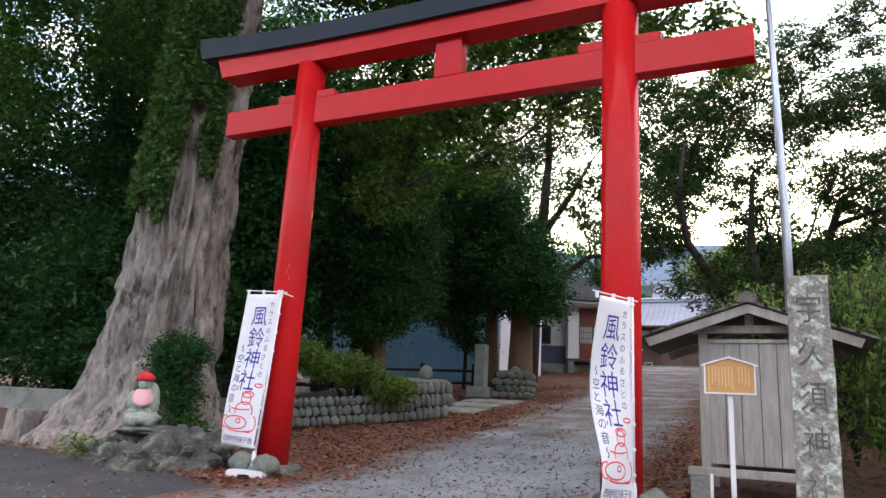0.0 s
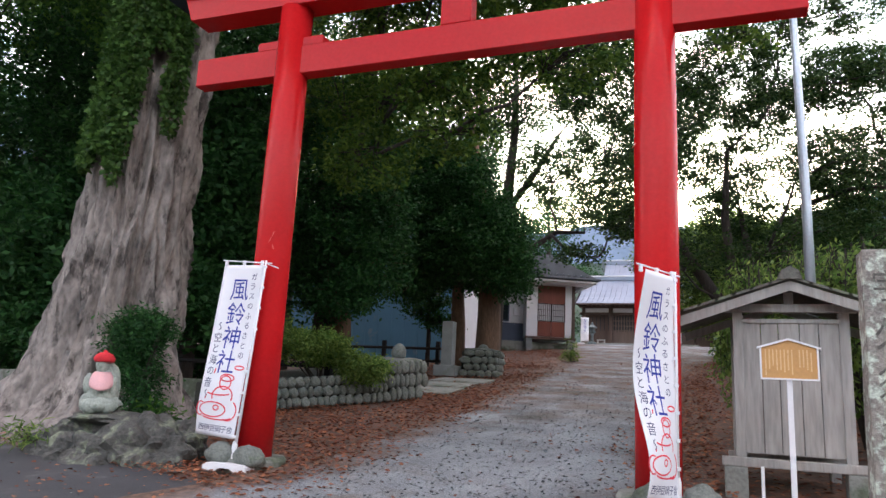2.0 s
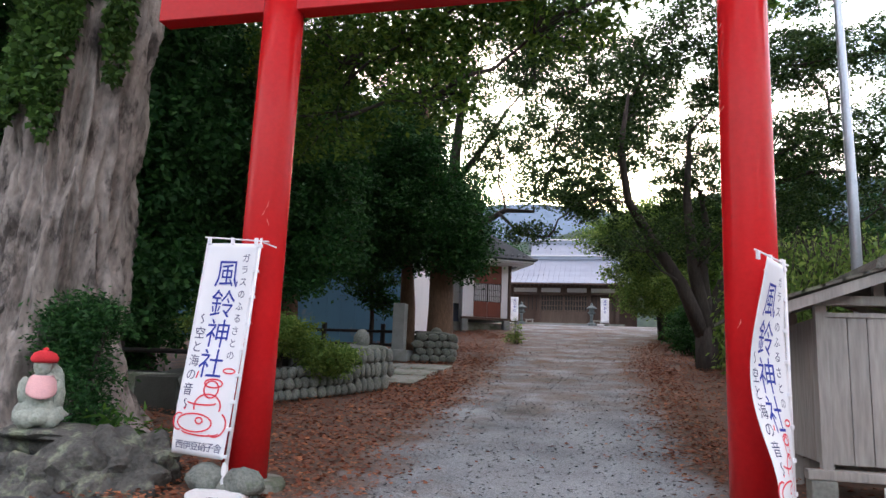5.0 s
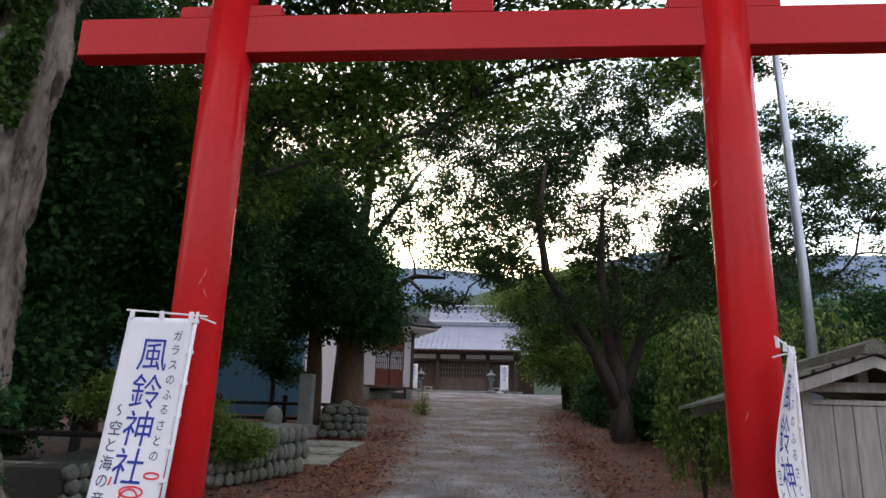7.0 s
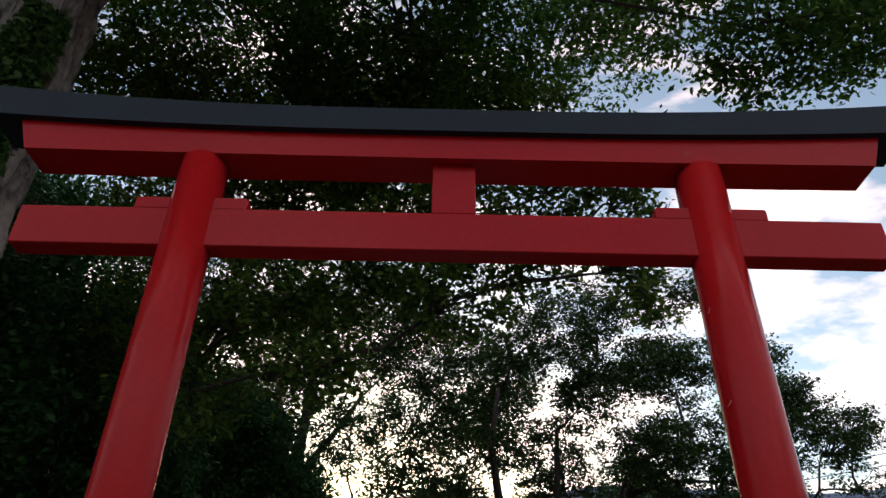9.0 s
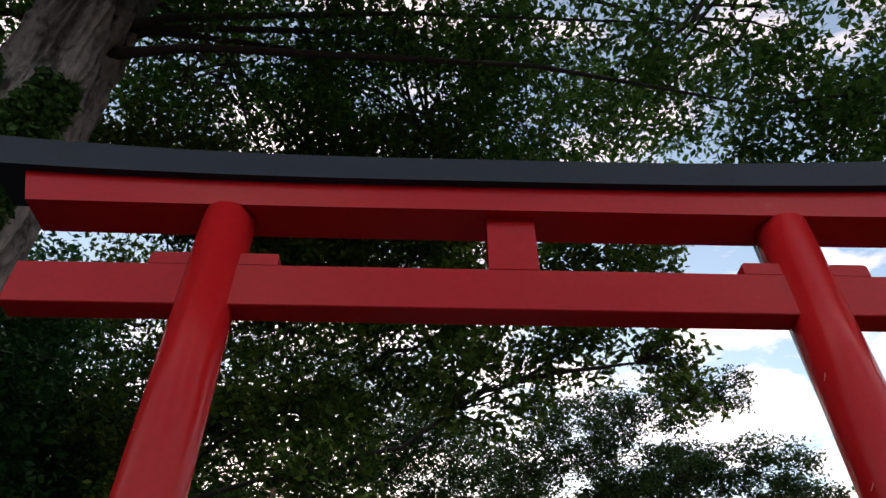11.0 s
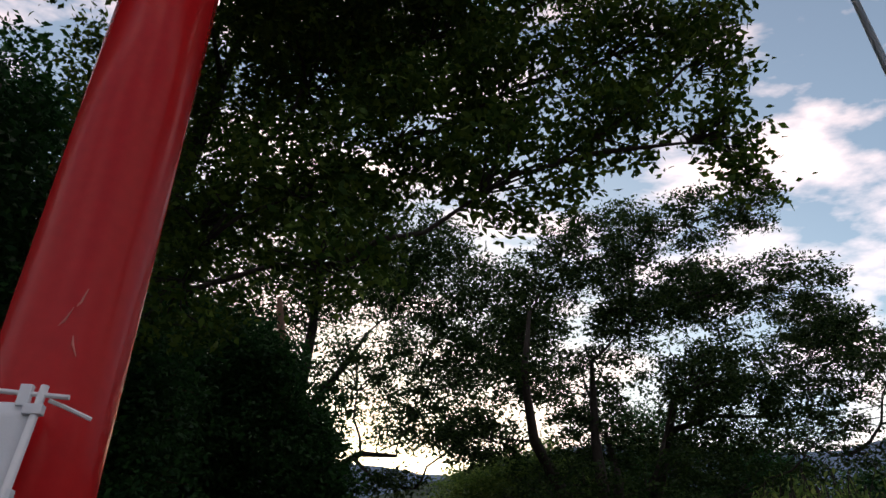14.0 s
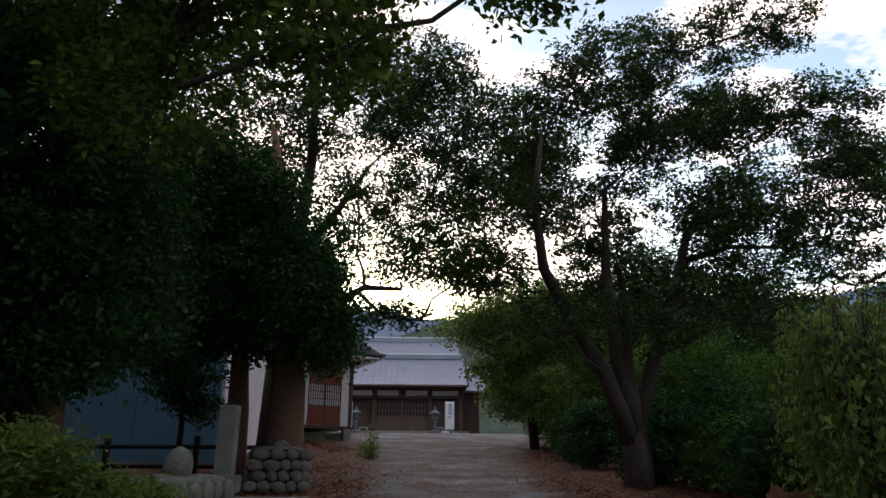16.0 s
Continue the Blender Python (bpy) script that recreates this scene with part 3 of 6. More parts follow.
def banner(at, rz, top, wave, slant, twist, label, rope_to=None, lean=0.0, side=1, back=False):
    """A tall cloth banner on a white pole; it hangs to -x of the pole. wave, slant, twist shape the cloth; back: its print shows through."""
    ob = thing("banner", label, "banner", at, rz, "banners at the gate")
    W, H = 0.48, 1.8
    bm = tubed([(0, 0, 0.1), (lean * 0.5, 0, top / 2), (lean, 0, top)], [0.016, 0.014, 0.011], 10)
    part("pole", bm, WHITE_PAINT, ob, smooth=True)
    bm = tubed([(0.07 + lean, 0, top - 0.03), (lean - side * (W + 0.03), 0, top - 0.0)], [0.007, 0.007], 8)
    part("crossbar", bm, WHITE_PAINT, ob)
    bm = tubed([(0, 0, 0.05), (0, 0, 0.22), (0, 0, 0.26)], [0.03, 0.028, 0.02], 12)
    part("socket", bm, WHITE_PAINT, ob)
    bm = bmesh.new()
    prism(bm, [(-0.24, 0), (-0.1, 0), (-0.06, 0.03), (0.06, 0.03), (0.1, 0), (0.24, 0), (0.24, 0.05), (0.2, 0.075), (-0.2, 0.075), (-0.24, 0.05)], -0.17, 0.17)
    bmesh.ops.translate(bm, vec=(0, 0, -0.02), verts=bm.verts[:])
    part("base", bm, WHITE_PAINT, ob, "white plastic banner base")

    def cloth(u, v):
        """u from the pole outward 0..1, v from the top down 0..1."""
        s = v * v
        turn = twist * math.sin(v * 5.4 - 0.9)
        x = (-0.015 - u * W * (1 - 0.1 * v) * math.cos(turn)) * side
        x += lean * (1 - v * 0.86)
        x -= side * slant * s * (0.35 + 0.65 * u)
        y = wave * (math.sin(v * 5.2 + u * 2.0) * 0.5 + math.sin(v * 9.0 - u * 3.0) * 0.22) * (0.25 + 0.75 * u) * (0.2 + v)
        y += u * W * math.sin(turn)
        return Vector((x, y, top - 0.05 - v * H + 0.03 * u * v))

    def laid(me, u0, v0, w, h, flip):
        """Bend a flat mesh, in metres from (u0, v0), on to the cloth."""
        for q in me.vertices:
            u, v = u0 - side * q.co.x / W, v0 - q.co.y / H
            p = cloth(u, v)
            du, dv = cloth(u + 0.01, v) - p, cloth(u, v + 0.01) - p
            nrm = du.cross(dv).normalized()
            if nrm.y > 0:
                nrm.negate()
            q.co = p + nrm * 0.004 * flip

    bm = bmesh.new()
    nu, nv = 14, 44
    g = [[bm.verts.new(cloth(i / nu, j / nv)) for i in range(nu + 1)] for j in range(nv + 1)]
    for a, b in zip(g, g[1:]):
        for i in range(nu):
            bm.faces.new((a[i], a[i + 1], b[i + 1], b[i]))
    cl = part("cloth", bm, CLOTH, ob, "white cloth with blue lettering", smooth=True)
    so = cl.modifiers.new("thickness", "SOLIDIFY")
    so.thickness = 0.002
    for j in range(9):
        v = 0.01 + j * 0.122
        p = cloth(0.0, v)
        bm = bmesh.new()
        box(bm, p.x - 0.02, p.x + 0.03, p.y - 0.014, p.y + 0.014, p.z - 0.014, p.z + 0.014, 0.003)
        part("loop", bm, CLOTH, ob)
    for i in range(3):
        p = cloth(0.06 + 0.44 * i, 0.0)
        part("loop", boxed(p.x - 0.016, p.x + 0.016, -0.01, 0.01, p.z - 0.01, p.z + 0.05, bevel=0.003), CLOTH, ob)
    for body, size, pitch, u, v, mat in (("風鈴神社", 0.24, 0.142, 0.52, 0.15, BLUE_INK), ("ガラスのふるさとの", 0.075, 0.058, 0.2, 0.07, DARK_INK), ("〜空と海の音〜", 0.1, 0.066, 0.84, 0.37, DARK_INK)):
        for i, ch in enumerate(body):
            me = glyph(ch, size, 0.85)
            if ch == "〜":
                for q in me.vertices:
                    q.co.x, q.co.y = q.co.y, q.co.x
            if back:
                seen = me.copy()
                laid(seen, u, v + pitch * i, W, H, -1)
                link("character", seen, mat, cl)
            laid(me, u, v + pitch * i, W, H, 1)
            link("character", me, mat, cl)
    for i, ch in enumerate("西伊豆硝子舎"):
        me = glyph(ch, 0.07)
        laid(me, (0.86 - 0.145 * i) if side > 0 else (0.14 + 0.145 * i), 0.955, W, H, 1)
        link("character", me, DARK_INK, cl)
    drawing = (arc(-0.06, 0.0, 0.15, 0.075), arc(-0.02, 0.02, 0.03, 0.025), arc(-0.2, 0.0, 0.05, 0.07, 60, 300), arc(0.03, 0.14, 0.11, 0.1, -20, 200), arc(0.04, 0.28, 0.06, 0.07), arc(0.05, 0.33, 0.075, 0.035),
                [(-0.1, 0.42), (-0.16, 0.1)], arc(-0.02, 0.17, 0.12, 0.02, 180, 360), arc(0.12, 0.0, 0.09, 0.1, -120, 60), arc(0.16, 0.44, 0.05, 0.02), arc(0.0, -0.07, 0.16, 0.03, 180, 360))
    for pts in drawing:
        bm = strokes(bmesh.new(), pts, 0.013)
        me = bpy.data.meshes.new("drawn_line")
        bm.to_mesh(me)
        bm.free()
        laid(me, 0.5, 0.85, W, H, 1)
        link("drawn_line", me, PINK_INK, cl)
    if rope_to:
        part("rope", tubed([(lean + 0.02, 0, top - 0.04), (lean + rope_to[0] * 0.5, rope_to[1] * 0.5, top - 0.05), (lean + rope_to[0], rope_to[1], top - 0.07)], [0.006] * 3, 6), CLOTH, ob, "white tie rope")
    return ob


banner((-4.63, 6.74, gz(6.74) + 0.03), 6, 2.13, 0.1, 0.07, 0.0, "white cloth banner with blue lettering beside the torii", (0.12, 0.06), 0.14)
banner((-0.36, 6.74, gz(6.74) + 0.05), 58, 1.93, 0.16, 0.02, 0.22, "white cloth banner twisted by the wind beside the torii", (-0.06, 0.12), 0.0, 1, True)
for i, (x, y, r) in enumerate(((-4.8, 6.77, 0.17), (-4.46, 6.75, 0.16), (-0.54, 6.66, 0.16), (-0.18, 6.76, 0.15))):
    st = part("weight_stone", pebbled((x, y, gz(y) + 0.14), (r, r * 0.8, 0.12), 3 + i, 0.3, 3, 0.75), STONE, None, smooth=True)
    tagged(st, "grey rounded stone weighing down the banner base", "stone", "stones on the banner bases")
# ---- old tree, rock and statue ----
GX, GY = -8.24, 8.6
gb = (GX, GY, 0.75)


def old_trunk():
    """The great leaning trunk with its spread of roots."""
    bm = bmesh.new()
    seg, rows = 44, []
    prof = [(-0.5, -0.38, 2.15), (0.0, -0.36, 1.82), (0.3, -0.3, 1.46), (0.7, -0.27, 1.22), (1.2, -0.2, 1.03), (2.0, -0.06, 0.88), (2.7, 0.02, 0.82), (3.4, 0.06, 0.8), (4.5, 0.1, 0.78), (5.5, 0.16, 0.74), (6.6, 0.22, 0.7), (8.0, 0.24, 0.67), (9.6, 0.22, 0.68), (11.5, 0.2, 0.6), (13.5, 0.4, 0.45)]
    for z, dx, r in prof:
        row = []
        for k in range(seg):
            a = 2 * math.pi * k / seg
            low = max(0.0, 1 - (z + 0.5) / 3.2)
            flute = 0.16 * low * math.cos(a * 7 + 0.6) + 0.07 * math.cos(a * 5 + z * 0.3) + 0.1 * noise.noise(Vector((math.cos(a) * 2, math.sin(a) * 2, z * 0.45)))
            flute += 0.05 * noise.noise(Vector((math.cos(a) * 6, math.sin(a) * 6, z * 0.9)))
            rr = r * (1 + flute)
            squash = 0.78 if z < 2 else 0.9
            row.append(bm.verts.new((dx + rr * math.cos(a), rr * squash * math.sin(a), z)))
        rows.append(row)
    for r, s in zip(rows, rows[1:]):
        for k in range(seg):
            bm.faces.new((r[k], r[(k + 1) % seg], s[(k + 1) % seg], s[k]))
    bmesh.ops.subdivide_edges(bm, edges=bm.edges[:], cuts=4, use_grid_fill=True, smooth=0.6)
    for v in bm.verts:
        a = math.atan2(v.co.y, v.co.x)
        n = noise.noise(Vector((math.cos(a) * 9, math.sin(a) * 9, v.co.z * 0.8))) * 0.06 + noise.noise(Vector((v.co.x * 3, v.co.y * 3, v.co.z * 1.5))) * 0.05
        ridge = abs(noise.noise(Vector((math.cos(a) * 5 + 3 + 0.5 * v.co.z, math.sin(a) * 5, v.co.z * 0.8)))) + 0.35 * abs(noise.noise(Vector((math.cos(a) * 14, math.sin(a) * 14, v.co.z * 2.0))))
        v.co += Vector((math.cos(a), math.sin(a), 0)) * (n + 0.06 - 0.34 * ridge)
    return bm


old = thing("old_tree", "huge old tree with fluted grey trunk, spreading roots and ivy", "tree", gb)
part("trunk", old_trunk(), BARK, old, smooth=True)
for a, ln, r in ((-20, 1.7, 0.2), (-48, 1.5, 0.22), (-80, 1.2, 0.2), (-150, 1.7, 0.24), (-118, 1.2, 0.18), (178, 1.9, 0.22), (10, 1.5, 0.16)):
    c, s = math.cos(radians(a)), math.sin(radians(a))
    pts = [(c * (0.75 + f * ln) - 0.35, s * (0.75 + f * ln) * 0.85, 0.55 * (1 - f) ** 2 - 0.12 - 0.1 * f) for f in (0, 0.25, 0.5, 0.75, 1)]
    part("root", tubed(pts, [r * 1.5, r * 1.2, r, r * 0.7, r * 0.3], 10, wob=0.3, seed=a), BARK, old, smooth=True)
rs = np.random.RandomState(5)
canopy = []
for tip, r, m in (((9.3, 0.2, 11.2), (2.6, 2.6, 1.6), 190), ((5.4, -1.2, 12.2), (3.0, 3.0, 2.2), 320), ((2.5, -2.2, 12.4), (3.2, 3.0, 2.6), 330), ((5.0, 2.8, 12.2), (3.2, 2.8, 2.4), 330), ((-2.6, -1.8, 11.0), (3.2, 2.6, 3.0), 260),
                  ((-4.5, 1.6, 10.5), (3.6, 3.0, 3.4), 260), ((1.0, 2.5, 13.0), (3.0, 3.0, 2.5), 260), ((-7.2, -0.5, 8.4), (3.0, 2.6, 3.4), 220), ((8.6, 3.5, 13.5), (2.2, 2.2, 1.4), 120), ((3.6, 4.6, 11.0), (2.2, 1.8, 1.8), 170), ((10.8, 0.9, 9.9), (1.5, 1.3, 0.7), 95), ((12.4, 0.9, 10.7), (1.6, 1.4, 0.8), 110)):
    canopy.append((tip, r, int(m * (0.65 if tip[0] > 5 else 1.15)), 58))
    s = Vector((0.2, 0, 9.6 + rs.uniform(0, 2.6)))
    t = Vector(tip)
    mid = s * 0.5 + t * 0.5 + Vector((rs.normal(0, 0.5), rs.normal(0, 0.5), 0.8))
    part("limb", tubed([s, s * 0.75 + mid * 0.25 + Vector((0, 0, 0.3)), mid, mid * 0.4 + t * 0.6, t], [0.1, 0.06, 0.035, 0.022, 0.012], 8, wob=0.2, seed=m), DARK_BARK, old, smooth=True)
pts, tufts = sprays(canopy, rs, 0.21)
for (c, r, m, k), tf in zip(canopy, tufts):
    twigs = bmesh.new()
    for q in tf[::9]:
        w = Vector(c) * 0.45 + Vector(q) * 0.55 + Vector(rs.normal(0, 0.15, 3))
        tube(twigs, [Vector(c) + Vector(rs.normal(0, 0.3, 3)), w, q], [0.035, 0.022, 0.008], 4, caps=False)
    part("branch", twigs, DARK_BARK, old, smooth=True)
leaf_mesh("crown", pts, 0.13, LEAF_MID, seed=3, narrow=0.55, parent=old)
# ivy
iv = []
for i in range(24000):
    z = rs.uniform(3.2, 8.4)
    a = radians(rs.uniform(-190, -25))
    den = noise.noise(Vector((math.cos(a) * 2.2, math.sin(a) * 2.2, z * 0.7 + 4))) * 0.8 + 0.3 - 0.8 * max(0, (4.2 - z)) - 0.25 * max(0, z - 7)
    if math.cos(a) > 0.35 and z < 5.5:
        den -= 0.4
    if den < 0:
        continue
    dx = float(np.interp(z, (2.1, 2.9, 3.7, 5.5, 8), (-0.06, 0.02, 0.06, 0.16, 0.24)))
    r = float(np.interp(z, (2.1, 2.9, 3.7, 5.5, 8), (0.95, 0.9, 0.88, 0.82, 0.75))) * (1.0 + 0.14 * rs.rand())
    iv.append((dx + r * math.cos(a), 0.9 * r * math.sin(a), z))
leaf_mesh("ivy", np.array(iv), 0.1, LEAF_IVY, droop=0.8, seed=8, narrow=0.75, parent=old, label="green ivy climbing the trunk")

# rock mound under the statue
rock = thing("rock_mound", "low mossy rock mound carrying the stone statue", "rock", (-6.46, 6.9, gz(6.9) - 0.08))
for i, (x, y, z, a, b, c) in enumerate(((0.1, 0.15, 0.16, 0.95, 0.6, 0.42), (-0.75, 0.15, 0.08, 0.6, 0.5, 0.32), (0.75, -0.05, 0.12, 0.5, 0.42, 0.4), (0.25, -0.35, 0.05, 0.5, 0.3, 0.33), (-0.3, -0.35, 0.03, 0.45, 0.25, 0.26), (0.95, 0.2, 0.22, 0.3, 0.3, 0.3), (-1.2, 0.1, 0.02, 0.35, 0.3, 0.2), (1.15, -0.35, 0.0, 0.3, 0.12, 0.06))):
    part("boulder", pebbled((x * 0.92, y, z * 0.9), (a * 0.9, b * 0.8, c * 0.88), 20 + i, 0.6, 4), MOSS_ROCK, rock, smooth=False)
part("slab", pebbled((-0.0, 0.05, 0.47), (0.6, 0.36, 0.08), 31, 0.3, 3), MOSS_ROCK, rock)
jz = gz(6.7) + 0.45
bm = bmesh.new()
pebble(bm, (0, 0.05, 0.14), (0.25, 0.2, 0.19), 2, 0.2, 3)
pebble(bm, (0, 0.02, 0.3), (0.2, 0.17, 0.2), 5, 0.2, 3)
pebble(bm, (0.03, 0.0, 0.12), (0.27, 0.22, 0.1), 9, 0.25, 3)
pebble(bm, (-0.16, -0.03, 0.33), (0.07, 0.09, 0.13), 11, 0.2, 2)
pebble(bm, (0.16, -0.03, 0.3), (0.07, 0.09, 0.15), 12, 0.2, 2)
pebble(bm, (0.1, 0.1, 0.32), (0.16, 0.1, 0.24), 13, 0.3, 2)
pebble(bm, (-0.1, -0.12, 0.1), (0.12, 0.09, 0.09), 14, 0.2, 2)
pebble(bm, (0.12, -0.12, 0.1), (0.12, 0.09, 0.09), 15, 0.2, 2)
pebble(bm, (-0.01, 0.0, 0.56), (0.095, 0.1, 0.12), 16, 0.08, 3)
bmesh.ops.scale(bm, vec=(0.8, 0.8, 1.0), verts=bm.verts[:])
bmesh.ops.rotate(bm, cent=(0, 0, 0), matrix=Matrix.Rotation(radians(45), 3, "Z"), verts=bm.verts[:])
bmesh.ops.translate(bm, vec=(-6.52, 6.75, jz), verts=bm.verts[:])
tagged(part("statue", bm, JIZO, None, smooth=True), "small weathered seated stone statue on a mossy rock", "statue")
bm = lathe([(0.098, -0.01), (0.112, 0.01), (0.112, 0.035), (0.09, 0.075), (0.05, 0.095), (0.02, 0.1), (0.028, 0.115), (0.001, 0.13)], 24)
for v in bm.verts:
    v.co *= 1 + 0.05 * noise.noise(v.co * 14)
bmesh.ops.translate(bm, vec=(-6.52, 6.75, jz + 0.59), verts=bm.verts[:])
tagged(part("cap", bm, HAT_RED, None, smooth=True), "red knitted cap on the stone statue", "hat")
bm = bmesh.new()
g = []
for j in range(9):
    f = j / 8
    g.append([bm.verts.new(((0.075 + 0.05 * math.sin(f * 2.2)) * math.sin(a), -(0.1 + 0.085 * f) * math.cos(a) - 0.015, jz + 0.465 - 0.2 * f * (0.6 + 0.4 * math.cos(a)))) for a in [radians(-75 + 15 * i) for i in range(11)]])
for r, s in zip(g, g[1:]):
    for i in range(10):
        bm.faces.new((r[i], r[i + 1], s[i + 1], s[i]))
bmesh.ops.rotate(bm, cent=(0, 0, 0), matrix=Matrix.Rotation(radians(45), 3, "Z"), verts=bm.verts[:])
bmesh.ops.translate(bm, vec=(-6.52, 6.75, 0), verts=bm.verts[:])
bib = part("bib", bm, BIB_PINK, None, smooth=True)
bib.modifiers.new("thickness", "SOLIDIFY").thickness = 0.012
tagged(bib, "faded pink cloth bib hanging on the statue", "bib")
bm = bmesh.new()
box(bm, -0.2, 0.2, -0.18, 0.18, -0.1, 0.52, 0.06)
for v in bm.verts:
    v.co += Vector((noise.noise(v.co * 3), noise.noise(v.co * 3 + Vector((5, 0, 0))), noise.noise(v.co * 3 + Vector((0, 7, 0))))) * 0.06
bmesh.ops.translate(bm, vec=(-9.68, 7.4, gz(7.4) - 0.04), verts=bm.verts[:])
tagged(part("stone_post", bm, BARK, None), "squat squared stone post at the road's edge", "stone")
bm = boxed(-10.35, -10.0, 7.35, 7.65, gz(7.5) - 0.1, gz(7.5) + 0.14, bevel=0.04)
tagged(part("stone_block", bm, BARK, None), "low squared stone block at the road's edge", "stone")


def bush(label, at, clumps, leaf, size, seed, spread=0.1, stems=8, narrow=0.35, name="bush", stem_mat=None):
    rs = np.random.RandomState(seed)
    ob = thing(name, label, name, at)
    pts, tufts = sprays(clumps, rs, spread)
    bm = bmesh.new()
    allt = np.concatenate(tufts)
    for i in range(stems):
        q = allt[rs.randint(len(allt))]
        b = np.array((rs.normal(0, 0.06), rs.normal(0, 0.06), -0.05))
        part("stem", tubed([b, b * 0.4 + q * 0.6 * np.array((0.7, 0.7, 1)), q], [0.018, 0.012, 0.005], 5, caps=False), stem_mat or DARK_BARK, ob)
    leaf_mesh("foliage", pts, size, leaf, seed=seed, narrow=narrow, parent=ob)
    return ob


bush("dense feathery dark green shrub at the foot of the old tree", (-6.95, 7.75, gz(7.7) + 0.04), [((0.0, 0, 1.35), (0.42, 0.32, 0.26), 80, 60), ((-0.2, 0, 1.05), (0.28, 0.28, 0.25), 34, 60), ((0.05, -0.05, 0.75), (0.3, 0.28, 0.36), 44, 50), ((0.22, -0.1, 0.3), (0.24, 0.22, 0.28), 30, 50)], LEAF_DARK, 0.07, 31)
bush("small bright green fern beside the statue", (-6.02, 7.15, gz(7.1)), [((0, 0, 0.42), (0.12, 0.1, 0.12), 12, 10), ((0.25, 0.1, 0.3), (0.16, 0.12, 0.12), 12, 10)], LEAF_MID, 0.12, 32, narrow=0.25)
bush("grass tuft growing from the rock mound", (-7.3, 6.6, gz(6.6) + 0.08), [((0, 0, 0.12), (0.25, 0.15, 0.12), 24, 12)], LEAF_YELLOW, 0.12, 33, narrow=0.15, name="grass_tuft")

# ---- low stone walls ----
shapes = []
for i in range(7):
    bm = pebbled((0, 0, 0), (0.5, 0.5, 0.5), 50 + i, 0.32, 2)
    me = bpy.data.meshes.new("stone")
    bm.to_mesh(me)
    bm.free()
    me.polygons.foreach_set("use_smooth", [True] * len(me.polygons))
    me.materials.append(STONE)
    shapes.append(me)


def stone_face(parent, a, b, z0, z1, rs, w=0.145):
    """Courses of rounded stones from a to b (x, y), from heights z0(f) to z1(f)."""
    a, b = Vector((*a, 0)), Vector((*b, 0))
    L = (b - a).length
    d = (b - a) / L
    ang = math.degrees(math.atan2(d.y, d.x))
    rows = max(1, round((z1(0.5) - z0(0.5)) / 0.19))
    for j in range(rows):
        s = (0.5 if j % 2 else 0.0) * w
        while s < L:
            ww = w * rs.uniform(0.7, 1.4)
            f = min(1.0, (s + ww / 2) / L)
            h0, h1 = z0(f), z1(f)
            hh = (h1 - h0) / rows
            p = a + d * (s + ww / 2)
            ob = new("stone", shapes[rs.randint(7)])
            ob.parent = parent
            ob.matrix_basis = pose(p.x, p.y, h0 + hh * (j + 0.5), rs.uniform(-8, 8), rs.uniform(-8, 8), ang) @ Matrix.Diagonal((ww * 1.08, 0.14, hh * 1.16, 1))
            s += ww


rs = np.random.RandomState(11)
wa, wb, wc = (-7.55, 10.4), (-5.64, 14.03), (-7.22, 14.58)
w1 = thing("stone_wall", "low curved retaining wall of rounded mossy field stones", "stone wall", (0, 0, 0))


def base_z(p, q):
    return lambda f: gz(p[1] + (q[1] - p[1]) * f) - 0.04 + 0.06


def top_z(f):
    return 1.5 + 0.38 * f + (0.22 if f > 0.8 else 0)


bm = bmesh.new()
core = [(wa, 1.0, 1.46), ((-6.1, 13.28), 1.2, 1.8), (wb, 1.3, 2.04), (wc, 1.3, 2.04), ((-8.6, 13.4), 1.3, 1.75), ((-8.6, 10.9), 1.0, 1.44)]
lo = [bm.verts.new((p[0] - 0.06, p[1] + 0.03, z - 0.3)) for p, z, t in core]
hi = [bm.verts.new((p[0] - 0.06, p[1] + 0.03, t)) for p, z, t in core]
for i in range(len(core)):
    k = (i + 1) % len(core)
    bm.faces.new((lo[i], lo[k], hi[k], hi[i]))
bm.faces.new(hi)
part("core", bm, MORTAR, w1)
stone_face(w1, wa, wb, base_z(wa, wb), top_z, rs)
stone_face(w1, wb, wc, base_z(wb, wc), lambda f: 2.08, rs)
for i, (x, y, a) in enumerate(((-6.35, 13.95, 0.5), (-6.95, 13.6, 0.35), (-5.95, 14.1, 0.28), (-6.9, 14.3, 0.32))):
    part("cap_stone", pebbled((x, y, 2.05), (a, 0.3, 0.1), 70 + i, 0.25, 3), STONE, w1, smooth=True)
bm = lathe([(0.1, 0), (0.16, 0.04), (0.185, 0.12), (0.18, 0.2), (0.15, 0.28), (0.09, 0.345), (0.03, 0.375), (0.001, 0.378)], 24)
for v in bm.verts:
    v.co = Vector((v.co.x * (1 + 0.1 * noise.noise(v.co * 5)) * 0.84 - 6.15, v.co.y * 0.84 + 13.98, v.co.z * 0.9 + 2.1))
tagged(part("egg_stone", bm, STONE, None, smooth=True), "smooth egg-shaped grey stone set upright on the wall", "stone")

